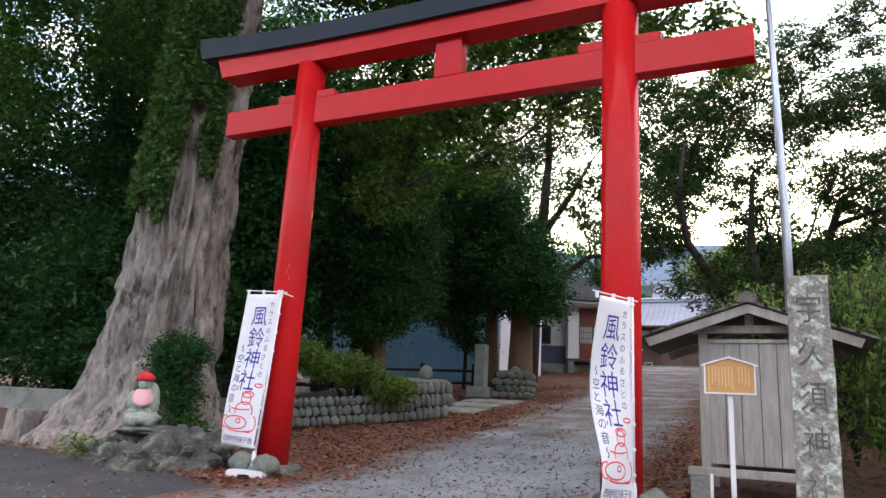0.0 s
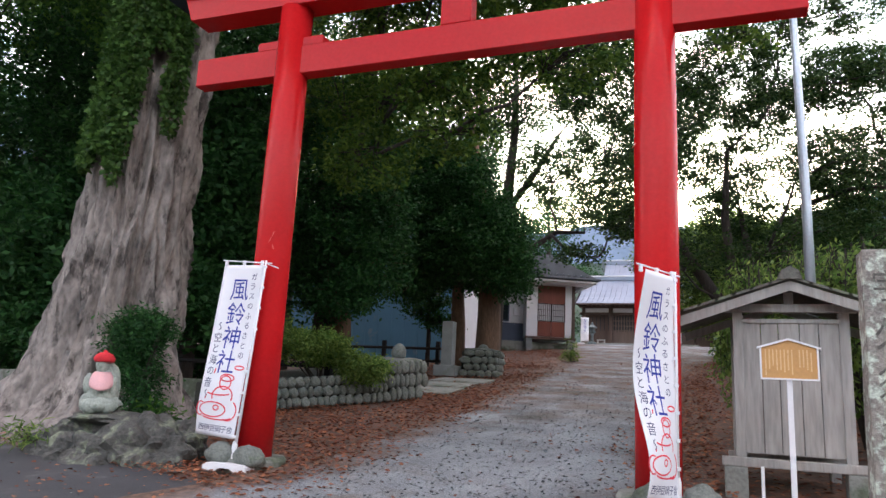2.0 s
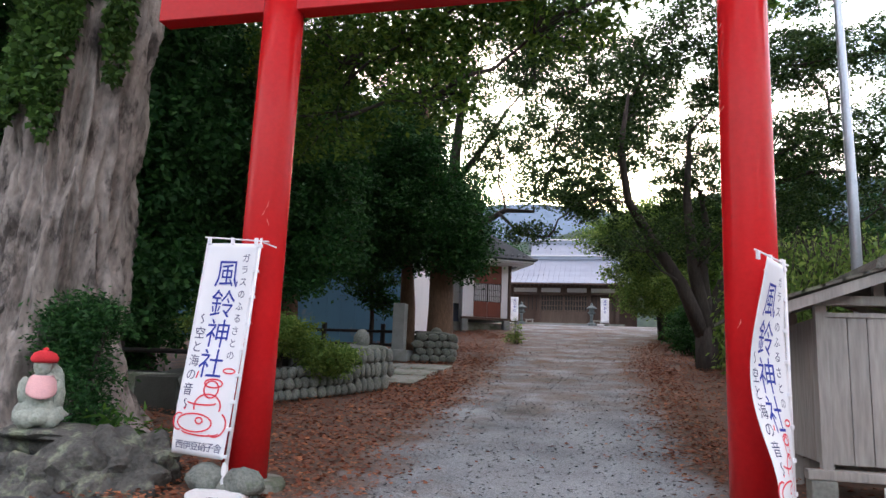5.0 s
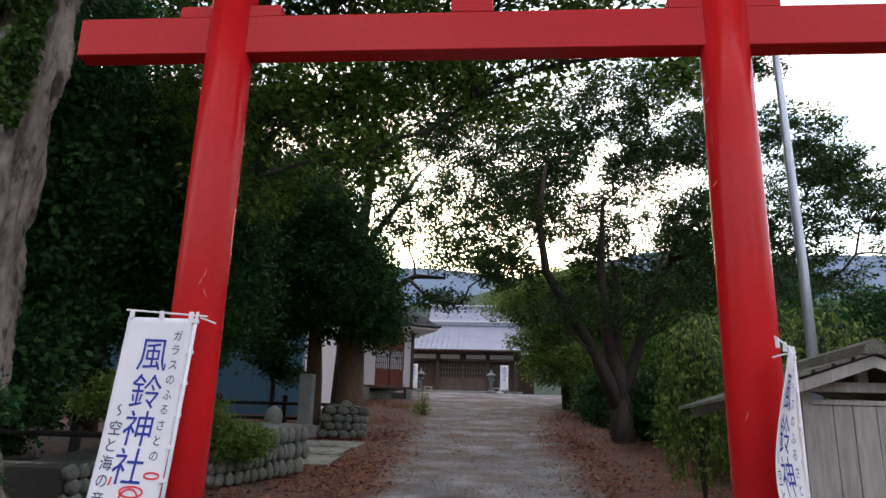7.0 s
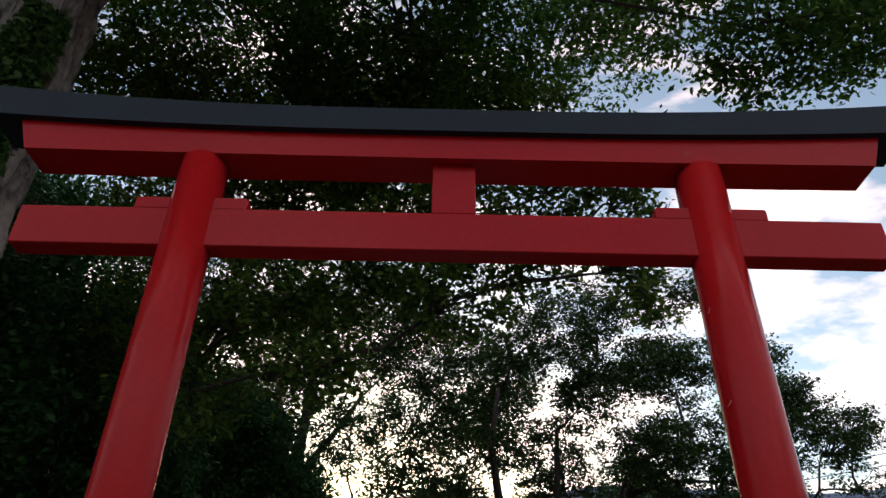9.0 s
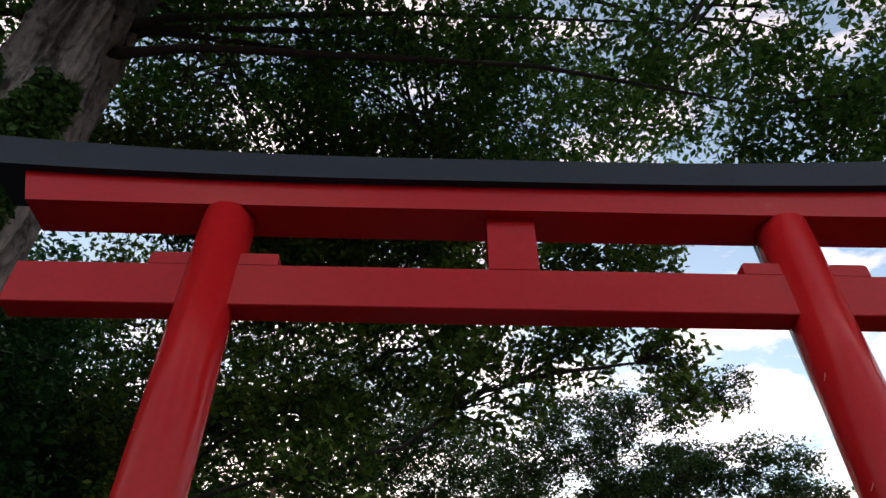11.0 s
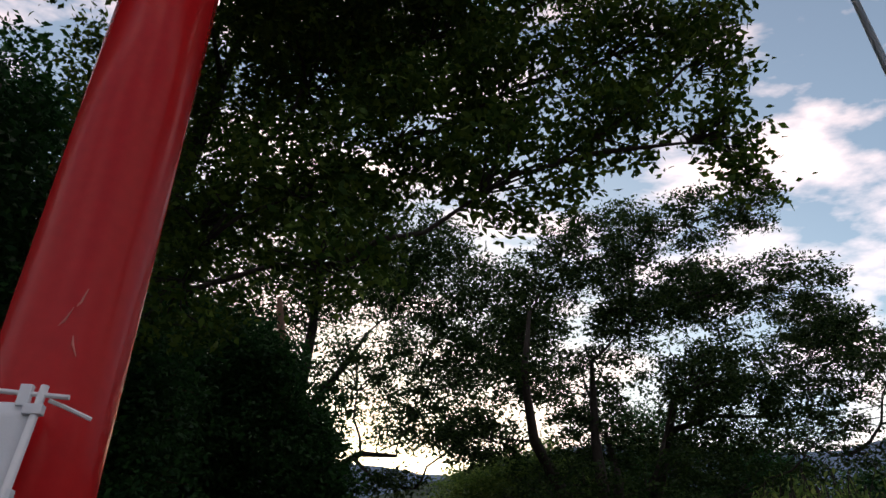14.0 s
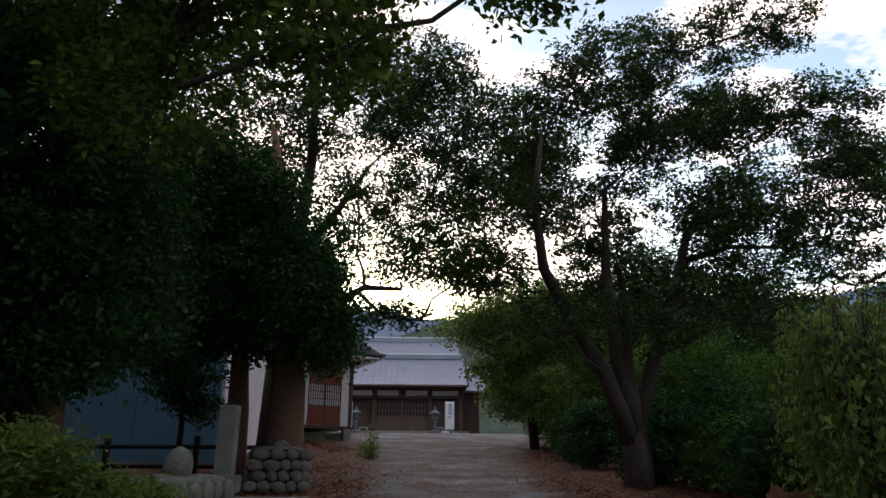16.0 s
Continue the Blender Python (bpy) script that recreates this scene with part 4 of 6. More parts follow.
w2 = thing("stone_wall", "short pier of rounded mossy field stones with a pointed stone", "stone wall", (0.06, 0, 0))
part("core", boxed(-6.7, -5.8, 19.3, 20.0, 1.6, 2.66), MORTAR, w2)
stone_face(w2, (-6.75, 19.25), (-5.75, 19.25), lambda f: 1.96, lambda f: 2.7, rs, 0.24)
stone_face(w2, (-5.75, 19.25), (-5.75, 20.0), lambda f: 1.96, lambda f: 2.7, rs, 0.24)
part("cap_stone", pebbled((-6.25, 19.6, 2.7), (0.5, 0.35, 0.08), 81, 0.2, 3), STONE, w2, smooth=True)
bm = lathe([(0.14, -0.06), (0.17, 0.0), (0.16, 0.06), (0.11, 0.12), (0.05, 0.16), (0.001, 0.17)], 14)
bmesh.ops.translate(bm, vec=(-6.12, 19.6, 2.72), verts=bm.verts[:])
tagged(part("pointed_stone", bm, STONE, None, smooth=True), "pointed dark stone set upright on the pier", "stone")

st = thing("stone_pillar", "square grey granite pillar on a low plinth", "stone pillar", (-7.1, 19.3, gz(19.3) + 0.04))
part("shaft", boxed(-0.16, 0.16, -0.15, 0.15, 0.2, 1.48, bevel=0.015), GRANITE, st)
part("plinth", boxed(-0.32, 0.32, -0.3, 0.3, -0.05, 0.26, bevel=0.025), GRANITE, st)

pv = thing("paving", "worn flat stone slabs leading off the driveway", "paving", (-6.3, 16.6, gz(16.6)))
for i, (x, y, a, b) in enumerate(((0.1, -1.2, 0.8, 0.6), (-0.1, 0.1, 0.9, 0.55), (0.15, 1.25, 0.75, 0.5), (-1.4, -0.6, 0.6, 0.6), (-1.5, 0.7, 0.6, 0.55))):
    bm = boxed(x - a, x + a, y - b, y + b, -0.08, 0.06, bevel=0.02)
    for v in bm.verts:
        v.co.z += gz(16.6 + v.co.y) - gz(16.6)
    part("slab", bm, CONCRETE, pv)

# low concrete wall and dark rail fence behind the old tree
for nm, x0, x1, y, z1 in (("low_wall", -20.0, -7.75, 11.3, 1.5),):
    bm = bmesh.new()
    box(bm, x0, x1, y - 0.12, y + 0.12, 0.7, z1, 0.02)
    tagged(part(nm, bm, CONCRETE, None), "low weathered concrete wall among the trees", "wall")


def rail_fence(at, n, step, label, h=0.85, rz=0):
    ob = thing("fence", label, "fence", at, rz)
    for i in range(n + 1):
        part("post", boxed(i * step - 0.06, i * step + 0.06, -0.06, 0.06, -0.2, h, bevel=0.01), BLACK_WOOD, ob)
    for z in (0.32, 0.72):
        part("rail", tubed([(-0.1, -0.07, z), (n * step + 0.1, -0.07, z)], [0.045, 0.045], 8), BLACK_WOOD, ob)
    return ob


rail_fence((-19.6, 12.6, 1.15), 7, 1.8, "dark wooden rail fence in the shade of the trees")
rail_fence((-12.2, 21.8, 2.15), 3, 1.9, "dark wooden rail fence in front of the blue building", 0.95)
bush("spreading feathery green shrub behind the stone wall", (-7.0, 12.3, 1.45), [((0.0, -0.2, 0.75), (0.85, 0.6, 0.3), 120, 60), ((-0.9, -0.4, 0.95), (0.7, 0.5, 0.3), 80, 60), ((0.75, 0.2, 0.4), (0.5, 0.4, 0.28), 60, 60)], LEAF_YELLOW, 0.085, 41, stems=14)
# ---- shed, sign, name stone, flagpole ----
sz = gz(7.85)
shed = thing("shed", "small weathered grey board shed with a gabled roof", "shed", (0.6, 7.88, sz + 0.01))
for x in (-0.45, 0.45):
    for y in (0.0, 1.0):
        part("post", boxed(x - 0.045, x + 0.045, y - 0.03, y + 0.06, -0.05, 1.68, bevel=0.006), GREY_WOOD, shed)
x = -0.42
rs = np.random.RandomState(3)
for w in (0.17, 0.15, 0.18, 0.16, 0.18):
    part("board", boxed(x + 0.003, x + w - 0.003, -0.012 + rs.uniform(-0.004, 0.004), 0.014, 0.36, 1.56, bevel=0.003), GREY_WOOD, shed)
    part("board", boxed(x + 0.003, x + w - 0.003, 1.0, 1.02, 0.36, 1.56), GREY_WOOD, shed)
    x += w
for x in (-0.48, 0.46):
    for k in range(5):
        part("board", boxed(x, x + 0.02, 0.05 + 0.19 * k, 0.235 + 0.19 * k, 0.36, 1.56), GREY_WOOD, shed)
part("rail", boxed(-0.43, 0.43, -0.03, 0.03, 1.56, 1.6, bevel=0.004), GREY_WOOD, shed)
part("sill", boxed(-0.62, 0.6, -0.1, 0.04, 0.24, 0.32, bevel=0.01), GREY_WOOD, shed)
part("sill", boxed(-0.55, 0.55, 0.96, 1.06, 0.24, 0.32), GREY_WOOD, shed)
part("inner_back", boxed(-0.44, 0.44, 0.98, 1.0, 0.3, 1.56), DARK_WOOD, shed)
for x in (-0.5, 0.5):
    part("foot_stone", boxed(x - 0.1, x + 0.1, -0.1, 0.1, -0.1, 0.24, bevel=0.02), CONCRETE, shed)
part("tie_beam", boxed(-0.56, 0.56, -0.05, 0.03, 1.66, 1.74, bevel=0.006), GREY_WOOD, shed)
part("king_post", boxed(-0.04, 0.04, -0.03, 0.03, 1.74, 1.85), GREY_WOOD, shed)
for s in (-1, 1):
    bm = bmesh.new()
    prism(bm, [(s * 0.96, 1.5), (0, 1.84), (0, 1.93), (s * 1.0, 1.58)], -0.24, -0.2)
    part("bargeboard", bm, GREY_WOOD, shed)
    for k in range(7):
        a, b = k / 7, (k + 1) / 7
        bm = bmesh.new()
        za, zb = 1.94 - 0.36 * a, 1.94 - 0.36 * b
        prism(bm, [(s * 1.08 * a, za + 0.005), (s * (1.08 * b + 0.03), zb - 0.006), (s * (1.08 * b + 0.03), zb + 0.02), (s * 1.08 * a, za + 0.03)], -0.27, 1.45)
        part("roof_board", bm, ROOF_WOOD, shed)
    bm = bmesh.new()
    prism(bm, [(s * 0.96, 1.5), (0, 1.84), (0, 1.92), (s * 1.0, 1.58)], 1.36, 1.4)
    part("bargeboard", bm, GREY_WOOD, shed)
bm = bmesh.new()
prism(bm, [(-0.1, 1.94), (0.1, 1.94), (0.075, 2.02), (0, 2.06), (-0.075, 2.02)], -0.29, 1.47)
part("ridge_board", bm, ROOF_WOOD, shed)

sg = thing("notice_sign", "orange wooden notice board with a gabled top on a white post", "sign", (0.475, 6.65, gz(6.63) + 0.04))
part("post", boxed(-0.02, 0.02, 0.0, 0.035, -0.05, 1.12, bevel=0.004), WHITE_PAINT, sg)
bm = bmesh.new()
prism(bm, [(-0.2, 1.09), (0.2, 1.09), (0.195, 1.33), (0, 1.39), (-0.195, 1.33)], -0.025, -0.003)
part("board", bm, SIGN_WOOD, sg)
for s in (-1, 1):
    bm = bmesh.new()
    prism(bm, [(s * 0.225, 1.315), (0, 1.385), (0, 1.4), (s * 0.225, 1.33)], -0.04, 0.01)
    part("top_edge", bm, WHITE_PAINT, sg)
    part("side_edge", boxed(s * 0.2 - 0.006, s * 0.2 + 0.006, -0.03, 0.0, 1.085, 1.325), WHITE_PAINT, sg)
part("bottom_edge", boxed(-0.205, 0.205, -0.03, 0.0, 1.08, 1.092), WHITE_PAINT, sg)
rs = np.random.RandomState(9)
for k in (0, 1, 2, 3, 4, 5, 6, 7, 9, 10, 11, 12):
    bm = bmesh.new()
    x = -0.165 + 0.0265 * k
    z = 1.31 - (0.0 if k != 12 else 0.02)
    end = 1.12 + rs.uniform(0, 0.07)
    while z > end:
        h = rs.uniform(0.006, 0.012)
        box(bm, x - 0.004, x + 0.005, -0.0268, -0.025, z - h, z)
        z -= h + 0.004
    part("writing_column", bm, SIGN_INK, sg)
part("stake", boxed(-0.21, -0.185, 0.3, 0.325, -0.05, 0.4, bevel=0.003), WHITE_PAINT, sg, "short white stake")

ns = thing("name_stone", "tall lichen-covered stone pillar carved with the shrine's name", "stone pillar", (1.1, 6.42, gz(6.42)))
bm = bmesh.new()
box(bm, -0.15, 0.15, -0.12, 0.12, -0.1, 2.09, 0.015)
bmesh.ops.subdivide_edges(bm, edges=[e for e in bm.edges if abs(e.verts[0].co.z - e.verts[1].co.z) > 0.5], cuts=12)
for v in bm.verts:
    k = 1.06 - 0.075 * v.co.z / 2.0
    v.co.x = v.co.x * k + 0.012 * noise.noise(v.co * 4)
    v.co.y = v.co.y * k + 0.008 * noise.noise(v.co * 4 + Vector((9, 0, 0)))
part("shaft", bm, LICHEN, ns)
for i, ch in enumerate("宇久須神社"):
    me = glyph(ch, 0.23, 0.8)
    for v in me.vertices:
        v.co = Vector((v.co.x, -0.132 + 0.004 * (1.7 - 0.345 * i), 1.82 - 0.345 * i + v.co.y))
    link("carved_character", me, CARVED, ns)
kb = thing("kerb_stone", "grey stone kerb in front of the name stone", "kerb", (0, 0, 0))
for i in range(5):
    part("block", boxed(0.42 + 0.62 * i, 1.02 + 0.62 * i, 6.05, 6.32, gz(6.2) - 0.15, gz(6.2) + 0.22, bevel=0.02), CONCRETE, kb)

fp = thing("flagpole", "tall slender galvanised steel flagpole", "flagpole", (1.0, 9.7, gz(9.7)))
part("pole", tubed([(0, 0, -0.1), (0, 0, 3), (-0.03, 0, 5), (-0.08, 0.03, 7.85)], [0.062, 0.055, 0.045, 0.032], 14), STEEL, fp, smooth=True)
part("truck", lathe([(0.04, 0), (0.06, 0.03), (0.06, 0.07), (0.001, 0.11)], 12), STEEL, fp).location = (-0.08, 0.03, 7.85)
part("bracket", boxed(-0.08, 0.08, -0.08, 0.08, -0.1, 0.25, bevel=0.02), CONCRETE, fp)


# ---- side hall ----
hall = thing("side_hall", "white plastered hall with dark lattice doors and a tiled roof", "building", (-6.4, 33.99, 3.82), 28)
hall.scale = (1.1, 1.0, 1.0)
# local: x to the left is negative, y away
part("wall", boxed(-2.0, 0.0, 0.12, 6.0, 0.45, 3.2), WHITE_WALL, hall)
part("wall", boxed(-7.5, -2.0, 0.7, 6.0, 0.3, 3.1), WHITE_WALL, hall, "white plaster wall above a dark wainscot")
part("wainscot", boxed(-7.5, -2.02, 0.66, 0.72, 0.3, 1.15), NAVY, hall, "dark blue wainscot boards")
part("base", boxed(-7.5, 0.1, 0.3, 6.0, -0.8, 0.28), CONCRETE, hall)
for x in (-1.95, -0.12):
    part("foot_stone", boxed(x - 0.12, x + 0.14, -0.05, 0.3, -0.6, 0.42, bevel=0.02), GRANITE, hall)
part("sill_beam", boxed(-2.1, 0.1, 0.0, 0.14, 0.4, 0.52, bevel=0.01), DARK_WOOD, hall)
part("corner_post", boxed(-0.06, 0.06, 0.02, 0.14, 0.52, 3.1), DARK_WOOD, hall)
part("corner_post", boxed(-2.06, -1.98, 0.04, 0.7, 0.45, 3.1), WHITE_WALL, hall)
part("panel", boxed(-0.36, -0.07, 0.06, 0.13, 0.54, 2.95), WHITE_WALL, hall)
part("panel", boxed(-1.97, -1.58, 0.06, 0.13, 0.54, 2.95), WHITE_WALL, hall)
part("door_head", boxed(-1.57, -0.37, 0.05, 0.12, 2.1, 2.95), RED_WOOD, hall)
for k in range(2):
    x0 = -1.57 + k * 0.6
    d = part("door", boxed(x0 + 0.01, x0 + 0.59, 0.06, 0.1, 0.54, 1.25), RED_WOOD, hall, "reddish wooden lattice sliding door")
    part("paper", boxed(x0 + 0.03, x0 + 0.57, 0.085, 0.1, 1.25, 2.1), WHITE_WALL, d, "white paper behind the lattice")
    for i in range(8):
        x = x0 + 0.01 + 0.58 * i / 7
        w = 0.02 if i in (0, 7) else 0.008
        part("bar", boxed(x - w, x + w, 0.05, 0.085, 1.25, 2.1), BLACK_WOOD, d)
    for z in (1.27, 1.52, 1.8, 2.08):
        part("bar", boxed(x0 + 0.01, x0 + 0.59, 0.054, 0.084, z - 0.009, z + 0.009), BLACK_WOOD, d)
w = part("window", boxed(-3.4, -2.7, 0.62, 0.69, 1.2, 2.1, bevel=0.01), NAVY, hall, "dark framed window")
part("pane", boxed(-3.34, -2.76, 0.61, 0.63, 1.26, 2.04), GLASS, w)
part("meter_box", boxed(-2.5, -2.25, 0.58, 0.7, 1.5, 1.85, bevel=0.01), WHITE_PAINT, hall, "pale grey meter box")
bm = bmesh.new()
prism(bm, [(-8.0, 3.15), (0.75, 3.15), (0.85, 3.3), (-1.2, 4.3), (-8.0, 4.6)], -0.7, 6.4)
part("roof", bm, ROOF_TILE, hall)
for z, o in ((3.06, 0.0), (3.2, 0.12)):
    part("eave", boxed(-8.0, 0.8 + o, -0.75 - o, -0.62, z, z + 0.1, bevel=0.02), WHITE_WALL if o == 0 else ROOF_TILE, hall)
    part("eave", boxed(0.7, 0.82 + o, -0.75 - o, 6.4, z, z + 0.1, bevel=0.02), WHITE_WALL if o == 0 else ROOF_TILE, hall)
for i in range(32):
    x = -8.0 + 0.27 * i
    bm = tubed([(x, -0.86, 3.34), (x, 1.0, 3.75), (x, 2.6, 4.2)], [0.06, 0.06, 0.06], 8)
    part("tile_ridge", bm, ROOF_TILE, hall)
part("soffit", boxed(-8.0, 0.7, -0.62, 0.1, 3.0, 3.06), WHITE_WALL, hall)

# ---- blue building among the trees ----
bb = thing("blue_building", "plain building with blue-grey siding behind the trees", "building", (-9.0, 25.5, 2.6))
for i in range(16):
    part("siding", boxed(-9.0 + 0.56 * i, -8.45 + 0.56 * i, 0.0, 0.1, -0.4, 4.0, bevel=0.012), BLUE_WALL, bb)
part("side_wall", boxed(-0.08, 0.02, 0.1, 5.2, -0.4, 4.0), WHITE_WALL, bb, "pale side wall")
part("back_wall", boxed(-9.0, 0.0, 5.2, 5.3, -0.4, 4.0), BLUE_WALL, bb)
part("end_wall", boxed(-9.0, -8.9, 0.1, 5.2, -0.4, 4.0), BLUE_WALL, bb)
bm = bmesh.new()
prism(bm, [(-9.4, 4.0), (0.4, 4.0), (0.4, 4.15), (-9.4, 4.15)], -0.4, 5.7)
part("roof", bm, ROOF_TILE, bb)

# ---- main hall ----
M = (-4.8, 46.0, 4.94)
mh = thing("shrine_hall", "wooden shrine hall with a broad blue-grey metal roof", "shrine", M)
part("platform", boxed(-3.7, 3.7, -0.9, 8.0, -0.2, 0.14, bevel=0.02), CONCRETE, mh)
part("step", boxed(-1.7, 1.7, -1.3, -0.9, -0.1, 0.08, bevel=0.02), GRANITE, mh)
part("back_wall", boxed(-3.4, 3.4, 1.2, 1.3, 0.14, 2.6), DARK_WOOD, mh)
part("side_wall", boxed(-3.4, -3.3, 1.3, 8.0, 0.14, 3.2), DARK_WOOD, mh)
part("side_wall", boxed(3.3, 3.4, 1.3, 8.0, 0.14, 3.2), DARK_WOOD, mh)
part("rear_wall", boxed(-3.4, 3.4, 7.9, 8.0, 0.14, 3.2), DARK_WOOD, mh)
for x in (-3.25, -1.55, 1.55, 3.25):
    part("post", boxed(x - 0.1, x + 0.1, -0.1, 0.1, 0.14, 2.5, bevel=0.012), DARK_WOOD, mh)
part("lintel", boxed(-3.5, 3.5, -0.1, 0.1, 1.98, 2.12, bevel=0.01), DARK_WOOD, mh)
part("lintel", boxed(-3.5, 3.5, -0.12, 0.12, 2.4, 2.56, bevel=0.01), DARK_WOOD, mh)
for x0, x1 in ((-3.12, -1.68), (-1.4, -0.2), (0.2, 1.4), (1.68, 3.12)):
    part("plaster_panel", boxed(x0, x1, -0.04, 0.0, 2.13, 2.39), WHITE_WALL, mh, "white plaster panel")
part("strut", boxed(-0.14, 0.14, -0.09, 0.05, 2.12, 2.4), DARK_WOOD, mh)
for x0 in (-1.45, 0.02):
    d = part("door", boxed(x0, x0 + 1.43, 0.12, 0.18, 0.16, 0.95, bevel=0.008), HALL_WOOD, mh, "brown wooden lattice door")
    for i in range(9):
        x = x0 + 0.03 + i * 1.37 / 8
        part("bar", boxed(x - 0.025, x + 0.025, 0.12, 0.17, 0.95, 1.98), HALL_WOOD, d)
    for z in (1.0, 1.3, 1.62, 1.94):
        part("bar", boxed(x0, x0 + 1.43, 0.115, 0.165, z - 0.025, z + 0.025), HALL_WOOD, d)
    part("screen", boxed(x0 + 0.02, x0 + 1.41, 0.18, 0.2, 0.95, 1.98), BLACK_WOOD, d)
for s in (-1, 1):
    p = part("side_panel", boxed(s * 2.35 - 0.7, s * 2.35 + 0.7, 0.3, 0.36, 0.16, 1.98), DARK_WOOD, mh)
    for i in range(6):
        x = s * 2.35 - 0.62 + i * 0.248
        part("bar", boxed(x - 0.02, x + 0.02, 0.26, 0.3, 1.0, 1.9), BLACK_WOOD, p)
    part("bench", boxed(s * 2.05 - 0.25, s * 2.05 + 0.25, -0.7, -0.45, 0.3, 0.36, bevel=0.01), GREY_WOOD, mh)
    for q in (-0.2, 0.2):
        part("bench_leg", boxed(s * 2.05 + q - 0.03, s * 2.05 + q + 0.03, -0.66, -0.5, 0.1, 0.3), GREY_WOOD, mh)
# lower front roof, upper roof, ridges


def roof_slope(name, x0, x1, y0, z0, y1, z1, n, mat, flare=0.0):
    """Standing-seam sheets from the eave up to the ridge."""
    for i in range(n):
        a, b = x0 + (x1 - x0) * i / n, x0 + (x1 - x0) * (i + 1) / n
        bm = bmesh.new()
        pr = []
        for k in range(6):
            f = k / 5
            pr.append((y0 + (y1 - y0) * f, z0 + (z1 - z0) * (f - 0.12 * math.sin(f * math.pi))))
        for (ya, za), (yb, zb) in zip(pr, pr[1:]):
            vs = [bm.verts.new(q) for q in ((a, ya, za), (b - 0.02, ya, za), (b - 0.02, yb, zb), (a, yb, zb), (b - 0.02, ya, za + 0.035), (b, ya, za + 0.035), (b, yb, zb + 0.035), (b - 0.02, yb, zb + 0.035))]
            bm.faces.new(vs[:4])
            bm.faces.new(vs[4:])
            bm.faces.new((vs[1], vs[4], vs[7], vs[2]))
        part(name, bm, mat, mh)


roof_slope("roof_sheet", -3.62, 3.62, -0.95, 2.6, 2.2, 4.6, 22, ROOF_METAL)
bm = bmesh.new()
prism(bm, [(-3.64, 2.5), (3.64, 2.5), (3.64, 2.6), (-3.64, 2.6)], -0.97, -0.9)
part("eave_board", bm, DARK_WOOD, mh)
for i in range(26):
    x = -3.5 + 7.0 * i / 25
    part("rafter", boxed(x - 0.03, x + 0.03, -0.88, 0.1, 2.48, 2.56), DARK_WOOD, mh)
part("soffit", boxed(-3.6, 3.6, -0.85, 1.3, 2.575, 2.595), DARK_WOOD, mh)
part("ridge", boxed(-3.45, 3.4, 2.05, 2.4, 4.55, 4.77, bevel=0.03), ROOF_METAL, mh)
part("ridge_cap", boxed(-3.5, 3.45, 2.0, 2.45, 4.77, 4.85, bevel=0.02), WHITE_WALL, mh, "pale ridge cap")
for s in (-1, 1):
    bm = bmesh.new()
    bm.faces.new([bm.verts.new(q) for q in ((s * 3.6, -0.9, 2.55), (s * 3.6, 2.2, 4.55), (s * 3.6, 6.0, 2.55))])
    part("gable", bm, DARK_WOOD, mh)
    bm = bmesh.new()
    vs = [(-0.98, 2.52), (0.3, 2.98), (2.2, 4.5), (2.2, 4.7), (0.3, 3.3), (-0.98, 2.68)]
    a = [bm.verts.new((s * 3.6, y, z)) for y, z in vs]
    b = [bm.verts.new((s * 3.68, y, z)) for y, z in vs]
    bm.faces.new(a)
    bm.faces.new(b[::-1])
    for i in range(6):
        bm.faces.new((a[i], b[i], b[(i + 1) % 6], a[(i + 1) % 6]))
    part("bargeboard", bm, BLACK_WOOD, mh)
bm = bmesh.new()
bm.faces.new([bm.verts.new(q) for q in ((-3.6, 6.0, 2.6), (3.6, 6.0, 2.6), (3.6, 2.2, 4.6), (-3.6, 2.2, 4.6))])
part("roof_back", bm, ROOF_METAL, mh)
roof_slope("upper_sheet", -2.75, 3.45, 4.0, 4.7, 6.6, 6.55, 18, ROOF_METAL)
part("upper_ridge", boxed(-2.85, 3.5, 6.45, 6.8, 6.45, 6.7, bevel=0.03), ROOF_METAL, mh)
part("ridge_cap", boxed(-2.9, 3.55, 6.4, 6.85, 6.7, 6.78, bevel=0.02), WHITE_WALL, mh, "pale ridge cap")
part("upper_wall", boxed(-2.7, 3.4, 5.2, 9.5, 2.6, 4.8), DARK_WOOD, mh)
part("ridge_end", boxed(-3.02, -2.82, 6.35, 6.9, 5.95, 6.85, bevel=0.03), BRONZE, mh)
for nm, pts in (("wing_roof", ((3.3, 2.0, 2.7), (5.2, 2.0, 2.7), (3.8, 5.0, 4.7), (3.3, 5.0, 4.7))), ("wing_hip", ((5.2, 2.0, 2.7), (5.2, 9.0, 2.7), (3.8, 7.5, 4.7), (3.8, 5.0, 4.7)))):
    bm = bmesh.new()
    bm.faces.new([bm.verts.new(p) for p in pts])
    part(nm, bm, ROOF_METAL, mh).modifiers.new("thickness", "SOLIDIFY").thickness = 0.1
part("wing_wall", boxed(3.4, 4.5, 2.8, 8.5, 0.0, 2.7), DARK_WOOD, mh)

